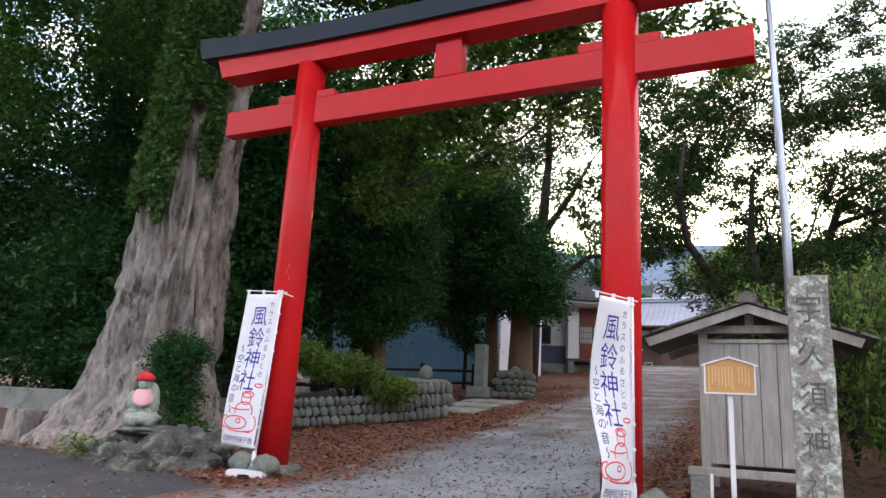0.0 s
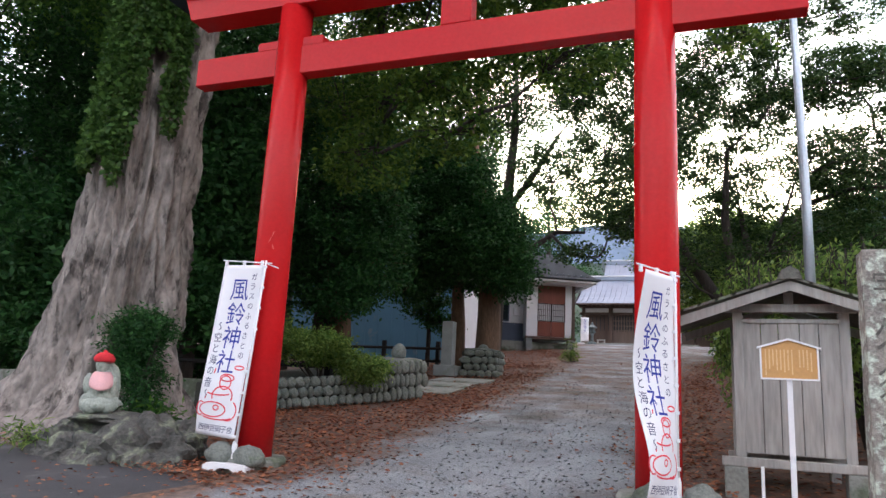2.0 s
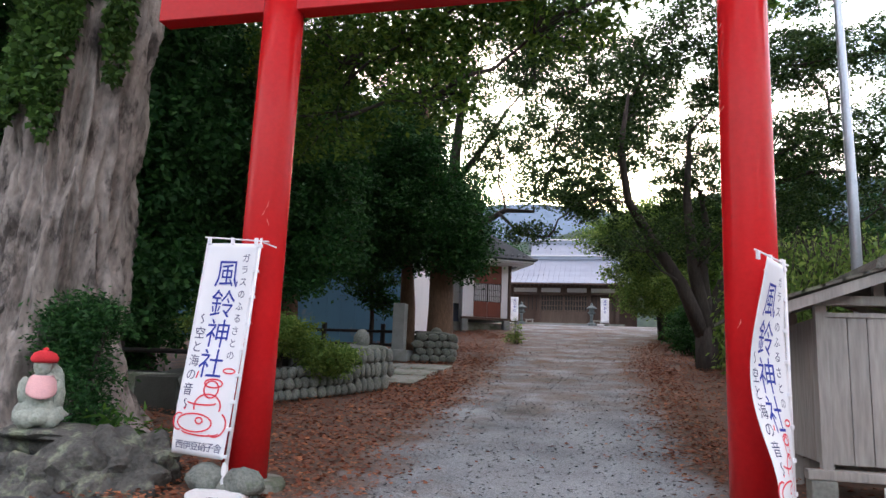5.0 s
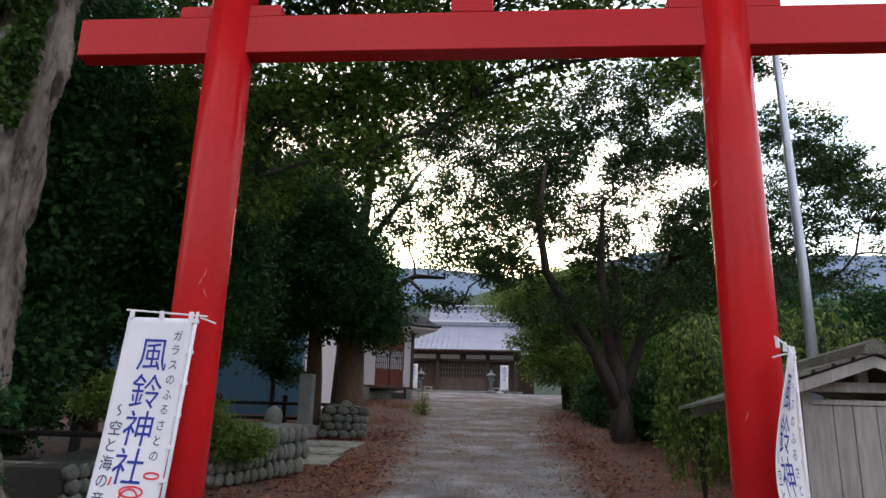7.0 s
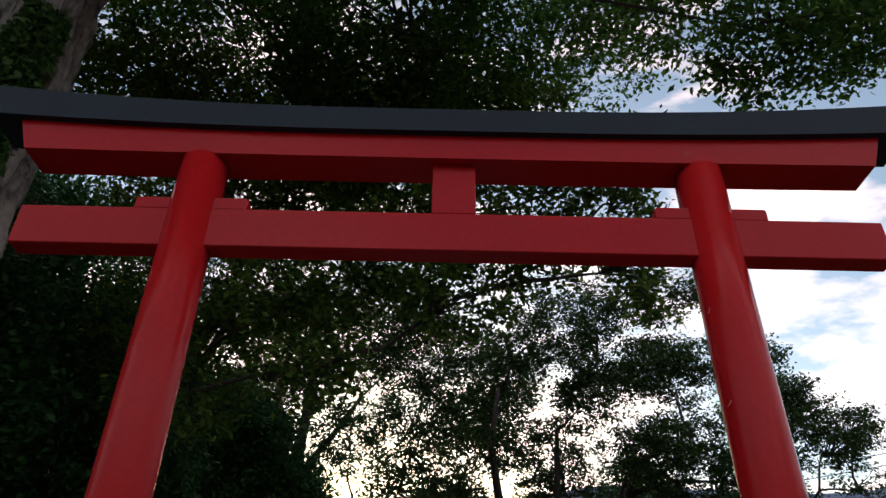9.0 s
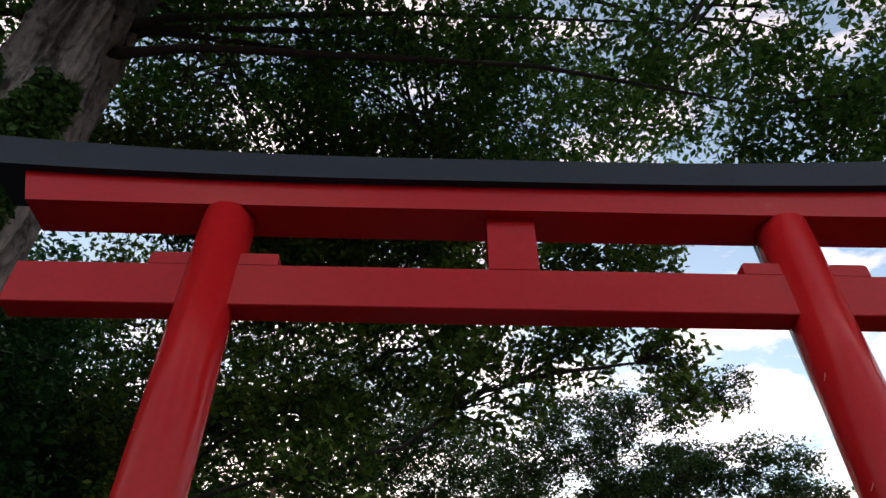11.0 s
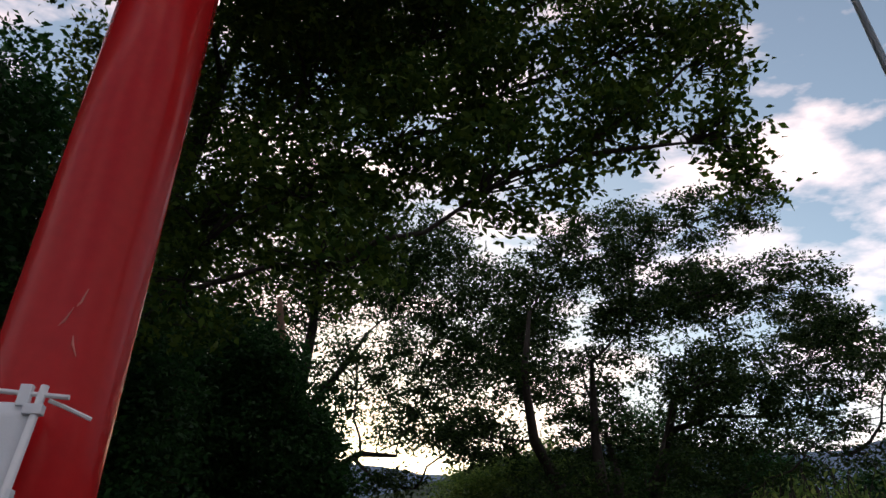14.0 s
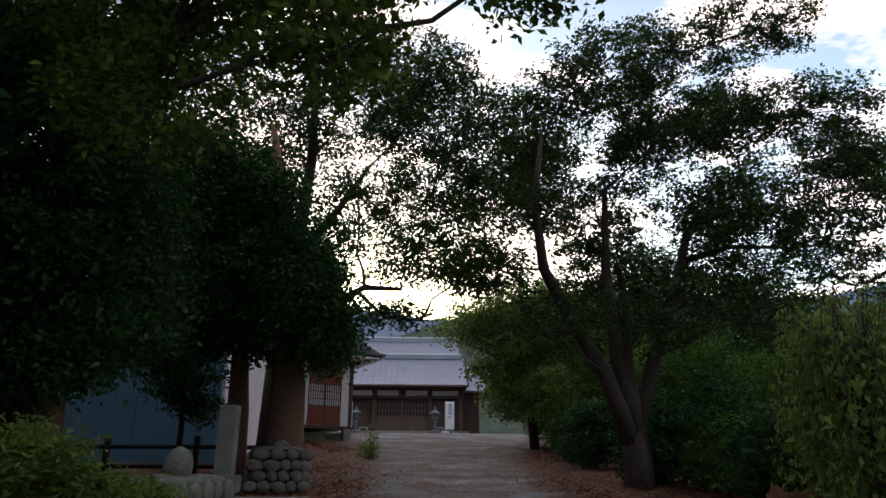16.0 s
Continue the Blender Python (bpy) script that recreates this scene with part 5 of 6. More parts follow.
# stone lanterns
lan = thing("stone_lantern", "dark stone lantern standing before the shrine hall", "lantern", (-3.0, 43.6, 4.85), 0, "lanterns before the hall")
part("base", lathe([(0.26, -0.1), (0.26, 0.1), (0.2, 0.16)], 6), BRONZE, lan)
part("shaft", lathe([(0.11, 0.15), (0.09, 0.3), (0.085, 0.5), (0.11, 0.66)], 14), BRONZE, lan, smooth=True)
part("platform", lathe([(0.12, 0.64), (0.22, 0.72), (0.22, 0.78)], 6), BRONZE, lan)
bm = bmesh.new()
for a in range(6):
    c, s = math.cos(math.pi * a / 3), math.sin(math.pi * a / 3)
    tube(bm, [(0.13 * c, 0.13 * s, 0.77), (0.13 * c, 0.13 * s, 1.0)], [0.028, 0.028], 6)
tube(bm, [(0, 0, 0.78), (0, 0, 0.99)], [0.1, 0.1], 6)
part("fire_box", bm, BRONZE, lan)
part("roof", lathe([(0.31, 0.98), (0.3, 1.02), (0.17, 1.11), (0.08, 1.18)], 6), BRONZE, lan)
part("finial", lathe([(0.05, 1.17), (0.075, 1.22), (0.06, 1.29), (0.001, 1.36)], 10), BRONZE, lan)
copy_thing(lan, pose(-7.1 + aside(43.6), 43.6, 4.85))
for x in (-2.25, -7.5):
    ob = thing("banner", "white cloth banner with blue lettering before the shrine hall", "banner", (x, 43.3, 4.85), 0, "banners before the hall")
    part("pole", tubed([(-0.22, 0, 0), (-0.22, 0, 1.62)], [0.014, 0.01], 8), WHITE_PAINT, ob)
    bm = bmesh.new()
    g = [[bm.verts.new((-0.21 + 0.45 * i / 6, 0.03 * math.sin(j * 0.8 + i * 0.5), 0.15 + 1.42 * j / 12)) for i in range(7)] for j in range(13)]
    for a, b in zip(g, g[1:]):
        for i in range(6):
            bm.faces.new((a[i], a[i + 1], b[i + 1], b[i]))
    c = part("cloth", bm, CLOTH, ob, smooth=True)
    c.modifiers.new("thickness", "SOLIDIFY").thickness = 0.003
    for i, ch in enumerate("風鈴神社"):
        me = glyph(ch, 0.17, 0.85)
        for v in me.vertices:
            v.co = Vector((v.co.x + 0.02, -0.04, 1.38 - 0.2 * i + v.co.y))
        link("character", me, BLUE_INK, c)
    part("base", boxed(-0.42, -0.02, -0.15, 0.15, 0, 0.06, bevel=0.01), WHITE_PAINT, ob)
bx = thing("small_shrine", "tiny pale stone marker at the edge of the yard", "stone", (1.3, 40.0, gz(40)))
part("body", boxed(-0.18, 0.18, -0.12, 0.12, 0, 0.4, bevel=0.02), GRANITE, bx)
part("top", boxed(-0.26, 0.26, -0.18, 0.18, 0.4, 0.5, bevel=0.02), GRANITE, bx)
# ---- trees ----
def planted(label, base, trunk, clumps, *a, **k):
    """A tree whose trunk and clumps are given in the place's own coordinates."""
    b = Vector(base)
    tr = [(x - b.x, y - b.y, z - b.z, r) for x, y, z, r in trunk]
    full = k.pop("full", 1.0)
    cl = [((c[0] - b.x, c[1] - b.y, c[2] - b.z), r, int(m * full), n) for c, r, m, n in clumps]
    k["limbs"] = [[(x - b.x, y - b.y, z - b.z, r) for x, y, z, r in lm] for lm in k.get("limbs", ())]
    return tree(label, base, tr, cl, *a, **k)


# dark evergreens in front of the side hall
planted("dense dark evergreen tree with a stout trunk beside the driveway", (-6.26, 20.2, 1.95),
        [(-6.22, 20.2, 1.8, 0.5), (-6.22, 20.2, 2.3, 0.38), (-6.25, 20.2, 4.0, 0.33), (-6.4, 20.2, 6.5, 0.2), (-7.0, 20.2, 9.8, 0.06)],
        [((-6.6, 20.0, 5.6), (1.8, 1.7, 1.25), 300, 46), ((-6.8, 20.2, 6.9), (1.2, 1.3, 1.1), 180, 46), ((-5.8, 19.4, 5.2), (0.9, 1.0, 0.9), 110, 46), ((-5.5, 19.7, 4.7), (0.6, 0.8, 0.6), 60, 40), ((-6.0, 20.0, 6.3), (0.8, 1.0, 0.9), 100, 46), ((-6.9, 20.0, 7.9), (0.8, 1.0, 0.7), 90, 46), ((-8.2, 20.0, 8.5), (1.2, 1.2, 0.9), 140, 46), ((-9.4, 19.8, 8.8), (1.4, 1.4, 1.0), 160, 46), ((-9.8, 19.6, 7.2), (1.5, 1.4, 1.3), 190, 46), ((-8.3, 19.8, 7.0), (1.5, 1.3, 1.4), 200, 46)],
        BROWN_BARK, LEAF_DARK, 0.12, 101, 0.2)
planted("slender dark evergreen tree beside the stone pillar", (-7.25, 20.4, 2.0),
        [(-7.25, 20.4, 1.9, 0.25), (-7.25, 20.4, 3.5, 0.22), (-7.4, 20.5, 6.0, 0.12), (-7.5, 20.5, 8.0, 0.05)],
        [((-7.9, 20.6, 6.0), (1.5, 1.6, 1.5), 240, 46), ((-8.0, 20.6, 8.0), (1.6, 1.6, 1.5), 220, 46), ((-8.6, 19.8, 4.9), (1.2, 1.2, 0.9), 110, 46)],
        BROWN_BARK, LEAF_DARK, 0.12, 102, 0.2)
planted("dense dark evergreen tree behind the stone wall", (-9.05, 16.6, 1.7),
        [(-9.05, 16.6, 1.5, 0.32), (-9.05, 16.6, 2.6, 0.27), (-9.1, 16.5, 4.5, 0.2), (-9.2, 16.5, 7.5, 0.07)],
        [((-9.0, 16.0, 4.9), (1.9, 1.7, 1.4), 320, 46), ((-9.4, 16.4, 7.0), (2.0, 1.8, 1.6), 320, 46), ((-7.9, 15.6, 4.4), (1.0, 1.0, 0.9), 110, 46), ((-8.7, 15.5, 3.7), (1.0, 0.8, 0.6), 80, 40), ((-9.6, 16.6, 9.0), (1.5, 1.5, 1.2), 160, 46), ((-8.2, 16.2, 6.0), (1.1, 1.1, 1.2), 120, 46)],
        BROWN_BARK, LEAF_DARK, 0.12, 103, 0.2)
planted("slender young evergreen in front of the blue building", (-8.97, 22.3, 2.25), [(-8.97, 22.3, 2.1, 0.08), (-8.95, 22.3, 3.2, 0.07), (-9.0, 22.3, 4.4, 0.04), (-9.0, 22.3, 5.4, 0.02)],
        [((-9.0, 22.2, 4.3), (0.8, 0.7, 0.6), 70, 36), ((-8.5, 22.2, 3.7), (0.5, 0.5, 0.35), 26, 34), ((-9.3, 22.2, 5.2), (0.9, 0.8, 0.7), 80, 36)], DARK_BARK, LEAF_DARK, 0.11, 105, 0.16)
# wood on the shady side behind the old tree
for i, (x, y, h, r) in enumerate(((-12.0, 15.5, 11.0, 2.3), (-14.5, 13.2, 11.5, 2.5), (-17.5, 14.0, 12.5, 2.7), (-12.8, 19.5, 12.0, 2.6), (-16.0, 19.0, 14.0, 3.0), (-20.5, 17.5, 14.0, 3.2), (-21.0, 11.5, 11.5, 2.8), (-24.5, 14.5, 11.0, 3.0), (-10.8, 12.9, 7.2, 1.7))):
    g = gz(y)
    planted("tall dark evergreen tree in deep shade", (x, y, g), [(x, y, g - 0.2, 0.3), (x, y, g + 2, 0.25), (x + 0.1, y, g + h * 0.6, 0.16), (x, y, g + h, 0.05)],
            [((x, y, g + h * 0.42), (r, r, h * 0.2), 230, 40), ((x + 0.3, y, g + h * 0.68), (r * 1.05, r, h * 0.2), 230, 40), ((x, y, g + h * 0.93), (r * 0.8, r * 0.8, h * 0.14), 130, 40), ((x + r * 0.4, y - r * 0.6, g + h * 0.25), (r * 0.7, r * 0.7, h * 0.14), 90, 40)],
            DARK_BARK, LEAF_DARK, 0.17, 120 + i, 0.3, twig=False)
for i, (x, y, a, h) in enumerate(((-13.0, 12.4, 1.6, 2.4), (-16.0, 12.6, 2.0, 3.0), (-19.5, 12.0, 2.2, 3.2), (-23.5, 11.5, 2.4, 3.6), (-27.5, 11.0, 2.6, 4.5), (-11.5, 14.0, 1.6, 2.8), (-31.0, 15.0, 3.0, 7.0))):
    bush("tall shadowy evergreen undergrowth behind the low wall", (x, y, gz(y)), [((0, 0, h * 0.5), (a, a * 0.8, h * 0.5), 220, 40), ((0.3, 0.2, h * 0.9), (a * 0.8, a * 0.7, h * 0.3), 110, 40)], LEAF_DARK, 0.16, 260 + i, 0.22, stems=6, narrow=0.45)
# big-leaved tree that overhangs the driveway
overhang = planted("tall broad-leaved tree reaching over the driveway", (-9.5, 17.9, 1.8),
        [(-9.5, 17.9, 1.6, 0.34), (-9.4, 17.8, 3.5, 0.28), (-8.6, 16.8, 6.5, 0.22), (-7.2, 15.4, 9.6, 0.15), (-6.4, 14.6, 12.5, 0.07)],
        [((-5.9, 14.2, 8.3), (1.3, 1.3, 1.0), 64, 36), ((-4.6, 13.4, 8.0), (1.2, 1.2, 0.9), 64, 36), ((-3.4, 13.2, 8.7), (1.2, 1.2, 0.9), 69, 36), ((-2.2, 13.0, 7.9), (1.0, 1.0, 0.7), 46, 33), ((-2.0, 12.9, 9.3), (1.1, 1.1, 0.8), 56, 36), ((-0.8, 12.8, 8.6), (0.8, 0.9, 0.65), 34, 33), ((-0.5, 12.7, 9.9), (0.9, 0.9, 0.7), 40, 33), ((0.55, 12.7, 9.6), (0.6, 0.7, 0.6), 23, 32), ((0.35, 12.6, 8.2), (0.55, 0.6, 0.5), 18, 29), ((0.75, 12.7, 7.7), (0.35, 0.4, 0.22), 9, 25), ((0.8, 12.9, 11.0), (0.7, 0.8, 0.6), 25, 32),
         ((-4.9, 13.8, 10.4), (1.5, 1.5, 1.0), 87, 36), ((-3.0, 13.4, 11.0), (1.4, 1.4, 1.0), 78, 36), ((-1.2, 13.0, 11.5), (1.2, 1.2, 0.8), 55, 33), ((-6.6, 14.6, 10.6), (1.5, 1.4, 1.2), 87, 36), ((-5.6, 14.2, 12.8), (1.9, 1.8, 1.1), 101, 36), ((-3.0, 13.6, 13.2), (1.7, 1.6, 1.0), 82, 36), ((-8.2, 15.8, 11.6), (1.8, 1.6, 1.5), 110, 36), ((-4.2, 13.2, 6.7), (0.9, 0.9, 0.6), 31, 33), ((-6.4, 14.0, 6.6), (1.0, 1.0, 0.8), 46, 36), ((-7.6, 15.2, 8.6), (1.3, 1.2, 1.2), 73, 36), ((-7.8, 12.2, 11.6), (1.6, 1.4, 1.2), 90, 36), ((-6.4, 12.4, 11.0), (1.3, 1.3, 1.0), 70, 36)],
        DARK_BARK, LEAF_BROAD, 0.125, 140, 0.145, full=1.3, narrow=0.55, limb_r=0.1)
overhang.location += Vector((-0.3, -1.0, -0.45))
# airy tree behind the evergreens
planted("airy tree with spreading limbs beyond the evergreens", (-7.6, 25.0, 2.6),
        [(-7.6, 25.0, 2.4, 0.34), (-7.5, 25.0, 5.0, 0.3), (-7.2, 24.8, 8.0, 0.22), (-6.9, 24.6, 11.0, 0.15), (-6.9, 24.6, 15.0, 0.06)],
        [((-5.4, 24.4, 9.4), (1.8, 1.8, 1.3), 155, 23), ((-3.9, 24.2, 8.0), (1.3, 1.4, 0.8), 85, 21), ((-3.4, 24.0, 10.2), (1.6, 1.5, 1.1), 113, 22), ((-6.2, 24.4, 12.6), (2.6, 2.4, 1.6), 240, 23), ((-8.8, 24.6, 11.6), (2.4, 2.2, 1.8), 212, 23), ((-4.2, 24.2, 13.6), (2.0, 1.9, 1.4), 155, 22), ((-7.0, 24.6, 15.6), (2.8, 2.4, 1.5), 198, 23), ((-10.6, 24.6, 14.0), (2.4, 2.2, 1.8), 183, 23), ((-4.3, 24.0, 6.3), (0.9, 1.0, 0.4), 42, 17), ((-3.0, 23.8, 8.9), (1.0, 1.0, 0.9), 60, 22), ((-2.5, 23.8, 11.3), (1.2, 1.2, 1.1), 80, 22), ((-4.2, 23.8, 11.8), (1.3, 1.2, 1.0), 90, 22), ((-2.5, 23.6, 7.6), (1.1, 1.2, 0.8), 80, 22), ((-1.7, 23.6, 9.7), (1.2, 1.2, 1.0), 100, 22), ((-1.8, 23.6, 12.0), (1.3, 1.2, 1.0), 100, 22), ((-0.5, 23.4, 11.0), (1.1, 1.1, 0.9), 80, 22), ((-3.3, 23.6, 13.2), (1.4, 1.2, 1.0), 100, 22)],
        DARK_BARK, LEAF_FINE, 0.13, 150, 0.17, full=1.5, limb_r=0.14,
        limbs=[[(-7.4, 25, 5.8, 0.16), (-6.2, 24.7, 6.7, 0.12), (-5.2, 24.4, 7.2, 0.09), (-4.2, 24.2, 7.1, 0.05)], [(-7.1, 24.8, 8.2, 0.15), (-6.0, 24.6, 9.6, 0.1), (-5.2, 24.4, 10.8, 0.06)], [(-5.4, 24.4, 7.1, 0.06), (-4.6, 24.1, 6.3, 0.04), (-3.7, 24.0, 6.2, 0.02)]])
# cherry on the far side of the driveway
cherry = planted("old cherry tree with several dark leaning limbs", (0.7, 22.0, 2.2),
        [(0.7, 22.0, 2.0, 0.32), (0.65, 22.0, 3.0, 0.25), (0.6, 22.0, 4.0, 0.21), (0.55, 22.0, 5.0, 0.17), (0.75, 22.1, 6.2, 0.1), (0.6, 22.2, 7.4, 0.05)],
        [((-2.3, 21.2, 6.9), (1.0, 1.05, 0.72), 58, 40), ((-1.7, 20.9, 8.2), (1.1, 1.16, 0.79), 70, 40), ((-1.3, 21.6, 9.6), (1.2, 1.26, 0.86), 83, 40), ((-0.7, 21.0, 10.9), (1.2, 1.26, 0.86), 83, 40), ((0.3, 20.8, 12.0), (1.2, 1.26, 0.86), 74, 40), ((1.7, 21.6, 12.8), (1.1, 1.16, 0.79), 62, 40), ((0.0, 23.0, 6.3), (1.3, 1.37, 0.94), 57, 40), ((0.6, 22.7, 7.5), (1.3, 1.37, 0.94), 96, 40), ((0.3, 22.6, 8.8), (1.3, 1.37, 0.94), 96, 40), ((1.3, 21.2, 9.9), (1.3, 1.37, 0.94), 96, 40), ((1.6, 22.0, 11.3), (1.3, 1.37, 0.94), 88, 40), ((3.3, 21.3, 13.0), (1.1, 1.16, 0.79), 62, 40), ((4.6, 21.0, 13.2), (0.8, 0.84, 0.58), 37, 40), ((2.2, 20.9, 8.3), (1.3, 1.37, 0.94), 104, 40), ((3.0, 21.2, 10.6), (1.3, 1.37, 0.94), 96, 40), ((3.7, 23.0, 11.9), (1.2, 1.26, 0.86), 83, 40), ((2.6, 22.8, 6.8), (1.4, 1.47, 1.01), 108, 40), ((3.8, 22.7, 8.0), (1.4, 1.47, 1.01), 113, 40), ((4.2, 22.7, 9.4), (1.4, 1.47, 1.01), 79, 40), ((5.0, 21.1, 10.8), (1.3, 1.37, 0.94), 96, 40), ((4.8, 21.4, 6.9), (1.3, 1.37, 0.94), 30, 40), ((5.6, 22.2, 8.2), (1.3, 1.37, 0.94), 75, 40), ((6.0, 22.5, 9.6), (1.3, 1.37, 0.94), 72, 40), ((6.6, 22.8, 10.8), (1.1, 1.16, 0.79), 74, 40), ((7.4, 22.9, 10.4), (1.0, 1.05, 0.72), 66, 40), ((6.9, 20.8, 8.6), (1.2, 1.26, 0.86), 64, 40), ((6.3, 22.2, 7.0), (1.2, 1.26, 0.86), 24, 40), ((8.2, 22.3, 9.4), (1.0, 1.05, 0.72), 43, 40), ((7.9, 21.9, 7.6), (0.9, 0.95, 0.65), 17, 40), ((1.2, 21.1, 6.0), (1.4, 1.47, 1.01), 62, 40), ((3.6, 21.8, 5.9), (1.2, 1.26, 0.86), 49, 40), ((-1.0, 20.8, 5.6), (1.2, 1.26, 0.86), 42, 40)],
        DARK_BARK, LEAF_FINE, 0.11, 160, 0.13, full=1.2, limb_r=0.06,
        limbs=[[(0.6, 22.0, 3.2, 0.2), (0.0, 21.5, 4.6, 0.165), (-0.7, 21.1, 5.7, 0.135), (-1.3, 20.6, 6.7, 0.105), (-1.5, 20.2, 8.0, 0.075), (-1.3, 20.2, 9.6, 0.035)],
               [(0.7, 22.0, 3.6, 0.18), (1.3, 22.3, 5.2, 0.15), (2.0, 22.6, 6.8, 0.12), (2.5, 22.8, 8.4, 0.09), (3.6, 22.8, 9.2, 0.045)],
               [(0.75, 22.0, 3.0, 0.2), (0.35, 21.8, 5.0, 0.16), (0.2, 21.6, 7.0, 0.1), (0.3, 21.6, 9.0, 0.05)], [(2.3, 22.7, 7.6, 0.09), (3.4, 22.7, 8.0, 0.06), (4.8, 22.7, 8.0, 0.03)]])
cherry.location += Vector((0.0, -1.7, -0.25))
cherry.scale = (0.98, 0.95, 0.92)
# leafy mass under and behind the cherry
for i, (x, y, z, a, c, m) in enumerate(((0.5, 32.5, 6.0, 1.5, 1.6, 240), (2.0, 29.5, 5.0, 1.8, 1.7, 240), (3.6, 26.0, 4.4, 2.0, 1.5, 200), (4.2, 33.0, 6.2, 2.4, 2.0, 220), (7.5, 27.0, 4.6, 2.2, 1.5, 200))):
    g = gz(y)
    planted("leafy green tree at the edge of the yard", (x, y, g), [(x, y, g - 0.2, 0.14), (x, y, g + 1.2, 0.11), (x, y, z + c * 0.6, 0.04)],
            [((x, y, z), (a, a * 0.9, c), m, 40), ((x + 0.8, y, z + c * 0.7), (a * 0.7, a * 0.7, c * 0.7), m // 2, 40)], DARK_BARK, LEAF_YELLOW if i < 2 else LEAF_MID, 0.14, 170 + i, 0.26, twig=False)
planted("spreading yellow-green tree beside the shrine hall", (0.2, 30.5, gz(30.5)), [(0.2, 30.5, gz(30.5) - 0.2, 0.18), (0.1, 30.5, 4.6, 0.14), (-0.2, 30.3, 6.2, 0.09), (-0.5, 30.2, 8.0, 0.04)],
        [((-1.9, 30.4, 7.5), (1.3, 1.3, 0.8), 110, 40), ((-0.6, 30.0, 8.0), (1.3, 1.3, 0.9), 120, 40), ((0.7, 29.6, 8.2), (1.3, 1.3, 0.9), 120, 40), ((-1.0, 30.2, 6.3), (1.1, 1.2, 0.9), 100, 40), ((0.3, 29.8, 6.6), (1.3, 1.3, 1.0), 120, 40), ((-0.6, 30.0, 5.0), (0.9, 1.0, 0.8), 80, 40), ((0.6, 28.6, 5.0), (1.1, 1.1, 0.9), 90, 40), ((1.8, 29.0, 7.4), (1.3, 1.2, 1.0), 110, 40)],
        DARK_BARK, LEAF_YELLOW, 0.13, 178, 0.22)
# tall trees beyond the flagpole
for i, (x, y, h, r) in enumerate(((9.5, 25.0, 4.0, 2.2), (13.0, 27.0, 4.2, 2.6), (9.5, 33.0, 6.0, 3.0), (16.5, 24.0, 4.0, 2.6), (6.5, 37.0, 8.0, 3.0), (20.0, 29.0, 4.5, 3.0), (3.8, 44.0, 7.0, 2.8), (-12.5, 36.0, 12.0, 3.0), (-15.5, 31.0, 13.0, 3.0), (-12.0, 52.0, 11.0, 3.0))):
    g = gz(y)
    planted("tall dark tree with layered foliage", (x, y, g), [(x, y, g - 0.2, 0.35), (x, y, g + h * 0.4, 0.25), (x + 0.3, y, g + h * 0.75, 0.14), (x, y, g + h, 0.05)],
            [((x - r * 0.3, y, g + h * 0.35), (r, r, h * 0.1), 120, 34), ((x + r * 0.3, y, g + h * 0.52), (r * 1.1, r, h * 0.1), 150, 34), ((x - r * 0.2, y, g + h * 0.68), (r, r, h * 0.09), 130, 34), ((x + r * 0.1, y, g + h * 0.84), (r * 0.85, r * 0.85, h * 0.09), 110, 34), ((x, y, g + h), (r * 0.55, r * 0.55, h * 0.07), 60, 34), ((x + r * 0.2, y - 0.5, g + h * 0.18), (r * 0.9, r * 0.9, h * 0.12), 110, 34)],
            DARK_BARK, LEAF_DARK, 0.17, 190 + i, 0.32, twig=False)

# ---- shrubs by the driveway ----
for i, (x, y, a, h) in enumerate(((2.2, 19.3, 0.9, 1.3), (1.9, 17.0, 0.9, 1.5), (2.6, 15.0, 1.1, 1.5), (2.3, 16.2, 0.7, 1.0), (3.6, 17.5, 1.3, 2.0), (2.2, 20.4, 1.2, 2.0), (4.6, 14.0, 1.3, 1.9), (3.3, 12.6, 1.0, 1.6), (2.2, 24.0, 1.0, 1.6), (1.6, 36.0, 1.0, 1.3), (0.7, 24.4, 0.8, 1.5), (1.3, 21.0, 0.8, 1.4), (0.9, 26.5, 0.8, 1.5), (4.0, 9.5, 1.2, 2.0), (5.6, 11.5, 1.4, 2.4), (2.6, 8.2, 0.7, 1.1))):
    bush("dense dark green shrub beside the driveway", (x, y, gz(y)), [((0, 0, h * 0.5), (a, a * 0.9, h * 0.5), 130, 36), ((0.3, 0.2, h * 0.85), (a * 0.6, a * 0.6, h * 0.3), 50, 36)], LEAF_DARK if i % 3 else LEAF_MID, 0.12, 220 + i, 0.14, stems=6, narrow=0.4)


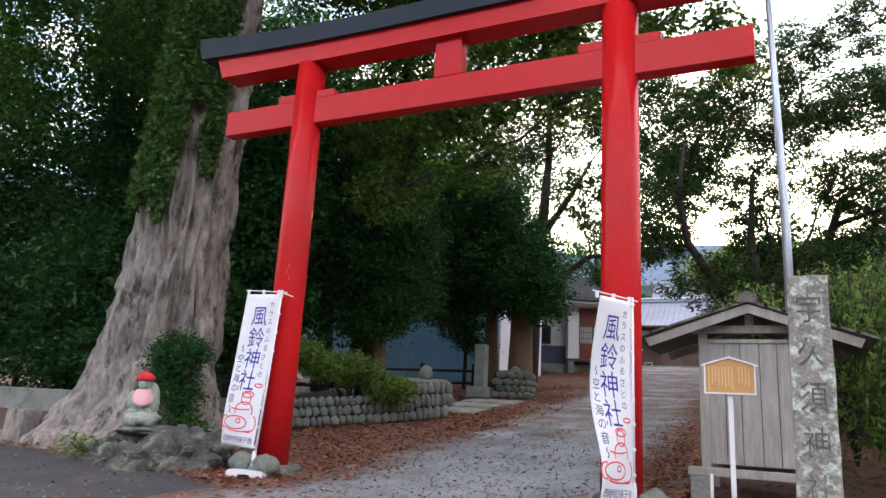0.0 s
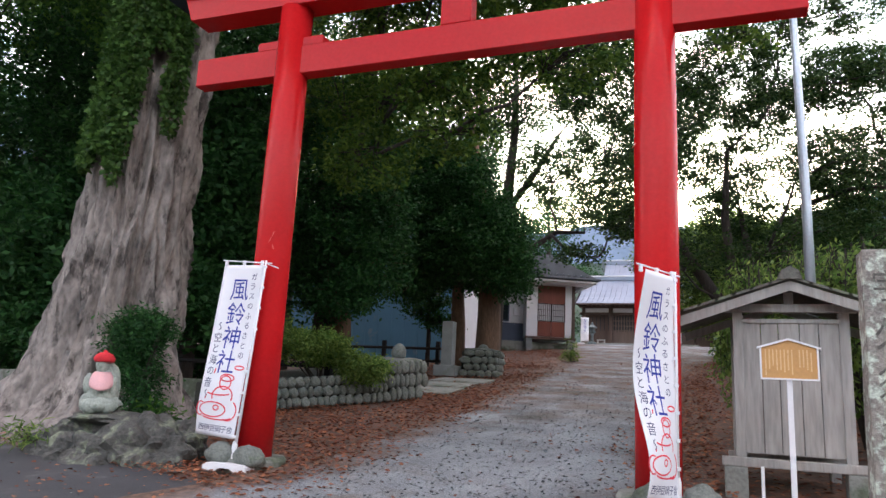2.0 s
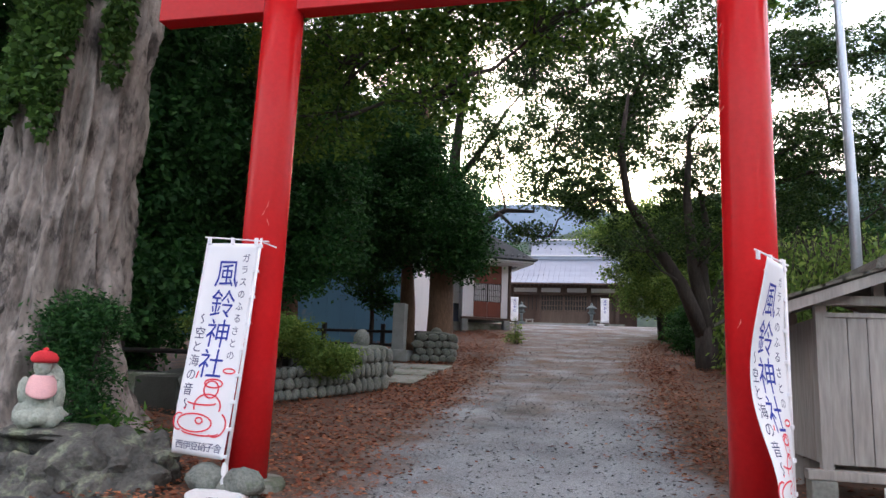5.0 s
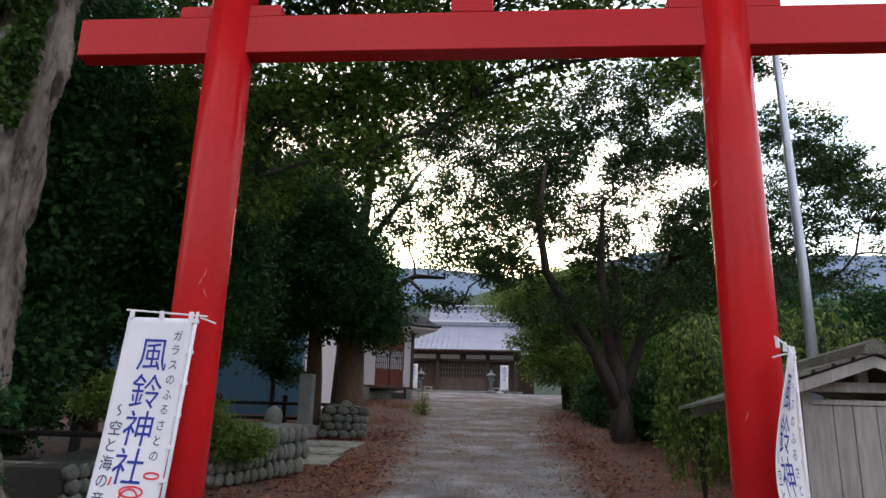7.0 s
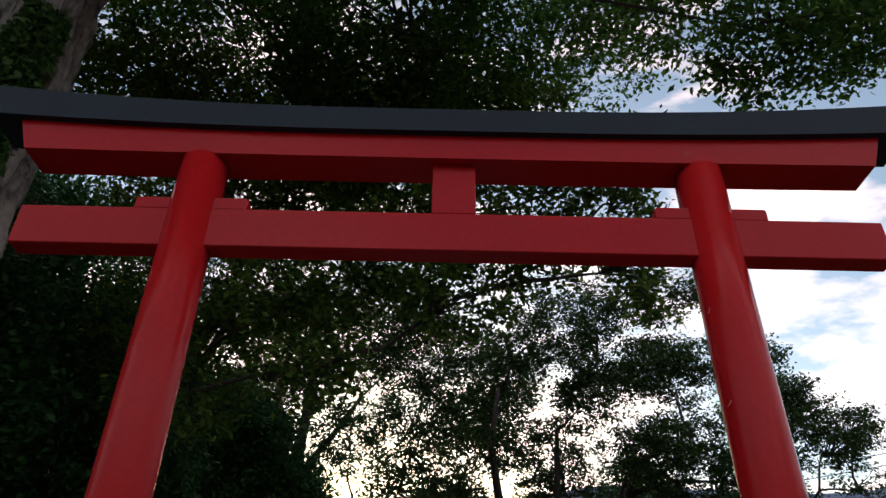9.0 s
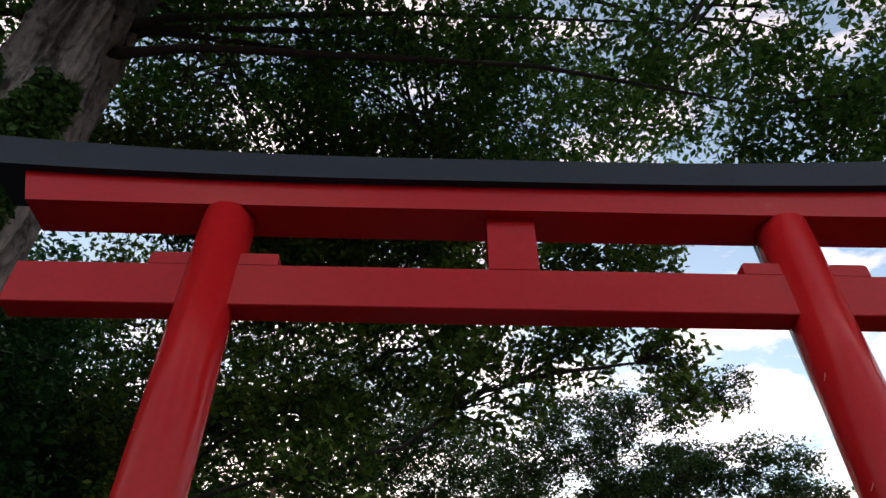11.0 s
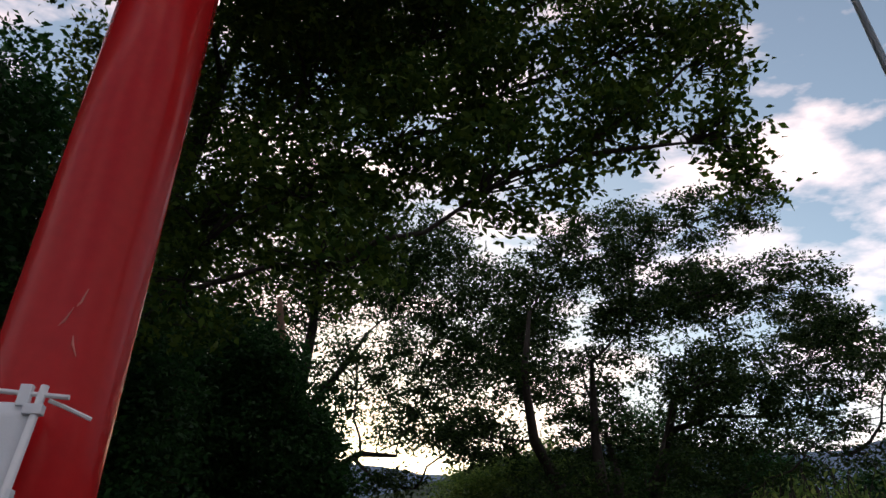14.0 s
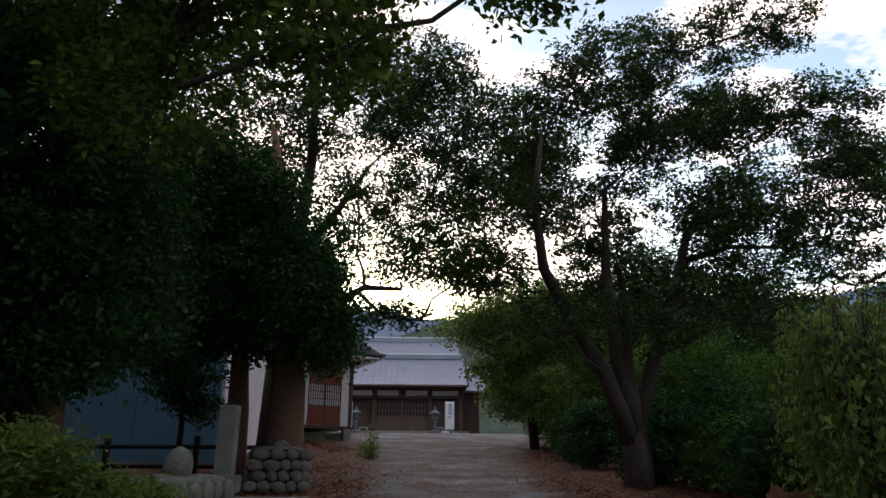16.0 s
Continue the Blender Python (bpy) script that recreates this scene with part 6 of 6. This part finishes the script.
def weeping(label, at, h, reach, n, seed):
    """Arching stems with hanging strings of small bright leaves."""
    rs = np.random.RandomState(seed)
    ob = thing("weeping_shrub", label, "shrub", at)
    pts = []
    for i in range(n):
        a, r = rs.uniform(0, 2 * math.pi), reach * rs.uniform(0.35, 1)
        top = np.array((r * math.cos(a) * 0.7, r * math.sin(a) * 0.7, h * rs.uniform(0.8, 1.05)))
        end = np.array((r * math.cos(a), r * math.sin(a), h * rs.uniform(0.1, 0.5)))
        part("stem", tubed([(0, 0, 0), top * (0.4, 0.4, 0.75), top, (top + end) / 2 + (0.1 * math.cos(a), 0.1 * math.sin(a), 0.05), end], [0.02, 0.014, 0.008, 0.005, 0.003], 4, caps=False), DARK_BARK, ob)
        for f in np.linspace(0, 1, 34):
            p = top * (1 - f) + end * f + (0.1 * math.cos(a) * math.sin(f * 3.1), 0.1 * math.sin(a) * math.sin(f * 3.1), 0)
            pts.append(p + rs.normal(0, 0.05, 3))
            pts.append(p + rs.normal(0, 0.07, 3))
    leaf_mesh("foliage", np.array(pts), 0.11, LEAF_YELLOW, droop=1.2, seed=seed, narrow=0.4, parent=ob)


weeping("weeping shrub with hanging strings of pale green leaves", (0.5, 12.4, gz(12.4)), 2.5, 0.6, 60, 301)
weeping("weeping shrub with hanging strings of pale green leaves", (1.7, 11.2, gz(11.2)), 2.5, 1.1, 80, 302)
weeping("weeping shrub with hanging strings of pale green leaves", (2.6, 9.4, gz(9.4)), 2.6, 1.1, 80, 303)
weeping("weeping shrub with hanging strings of pale green leaves", (1.9, 14.4, gz(14.4)), 2.9, 1.2, 90, 304)
sp = thing("tree_stump", "broken rotting brown tree stump at the driveway's edge", "stump", (1.15, 15.3, gz(15.3)))
sp.scale = (1.1, 1.1, 1.15)
bm = bmesh.new()
n = 18
a0 = [bm.verts.new((0.3 * math.cos(a) * 1.15, 0.28 * math.sin(a) * 1.15, -0.1)) for a in np.linspace(0, 2 * math.pi, n, endpoint=False)]
a1 = [bm.verts.new((0.27 * math.cos(a), 0.25 * math.sin(a), 0.42 + 0.16 * noise.noise(Vector((math.cos(a) * 3, math.sin(a) * 3, 0))) + (0.14 if i % 5 == 0 else 0))) for i, a in enumerate(np.linspace(0, 2 * math.pi, n, endpoint=False))]
a2 = [bm.verts.new((0.19 * math.cos(a), 0.18 * math.sin(a), 0.3)) for a in np.linspace(0, 2 * math.pi, n, endpoint=False)]
for i in range(n):
    k = (i + 1) % n
    bm.faces.new((a0[i], a0[k], a1[k], a1[i]))
    bm.faces.new((a1[i], a1[k], a2[k], a2[i]))
bm.faces.new(a2)
part("stump", bm, STUMP_WOOD, sp)
bush("young yellowing sapling among the fallen leaves", (-5.0, 26.5, gz(26.5)), [((0, 0, 0.25), (0.3, 0.3, 0.2), 22, 18), ((0, 0, 0.8), (0.12, 0.12, 0.4), 12, 10)], LEAF_YELLOW, 0.11, 340, stems=4)

# ---- overhead wires ----
for i in range(3):
    w = thing("overhead_cable", "thin black overhead cable against the sky", "cable", (0, 0, 0), 0, "overhead cables")
    z = 15.5 + 0.75 * i
    part("wire", tubed([(6 + 2.5 * f + 60 * f, 60 - 35 * f, z + 8 * f - 8 * f * (1 - f)) for f in np.linspace(0, 1, 9)], [0.03] * 9, 5), CABLE, w)

# ---- fallen leaves and loose stones ----
rs = np.random.RandomState(77)
pts = []
for i in range(170000):
    y = rs.uniform(4.6, 34)
    x = rs.uniform(-10, 2.5)
    a, b = drive_edge(y)
    inside = min(x - a, b - x)
    d = 0.012 if inside > 0.5 else (0.12 if inside > 0.1 else (0.5 if inside > -0.2 else 0.9))
    d *= 0.35 + 1.1 * max(0, noise.noise(Vector((x * 0.5, y * 0.35, 2))) + 0.35)
    if x > b + 0.8 or x < a - 3:
        d *= 0.5
    if y > 24:
        d *= 0.5
    if y < road_edge_y(x) - 0.15:
        d *= 0.05
    if rs.rand() < d:
        pts.append((x, y, gz(y) + 0.028 + rs.uniform(0, 0.02)))
for i in range(500):
    x, y = rs.uniform(-10, 1), rs.uniform(3.0, 6.6)
    pts.append((x, y, gz(y) + 0.024))
ob = leaf_mesh("fallen_leaves", np.array(pts), 0.062, LEAF_FALLEN, seed=9, narrow=0.7, flat=True)
tagged(ob, "reddish brown fallen leaves scattered over the ground", "fallen leaves", kind="stuff")
pts = []
for i in range(14000):
    y = 4.7 + 24 * rs.rand() ** 1.6
    a, b = drive_edge(y)
    x = rs.uniform(a, b)
    pts.append((x, y, gz(y) + 0.024))
for i in range(500):
    pts.append((rs.uniform(-9, 1), rs.uniform(2.5, 5.4), 0))
    pts[-1] = (pts[-1][0], pts[-1][1], gz(pts[-1][1]) + 0.02)
dark = pts[::3]
pts = [p for i, p in enumerate(pts) if i % 3]
ob = leaf_mesh("dark_gravel", np.array(dark), 0.034, STONE_CHIP, seed=11, narrow=1.2, flat=True)
tagged(ob, "dark stone chips among the driveway gravel", "gravel", kind="stuff")
ob = leaf_mesh("loose_gravel", np.array(pts), 0.028, GRANITE, seed=10, narrow=1.1, flat=True)
tagged(ob, "loose pale gravel chips on the driveway", "gravel", kind="stuff")
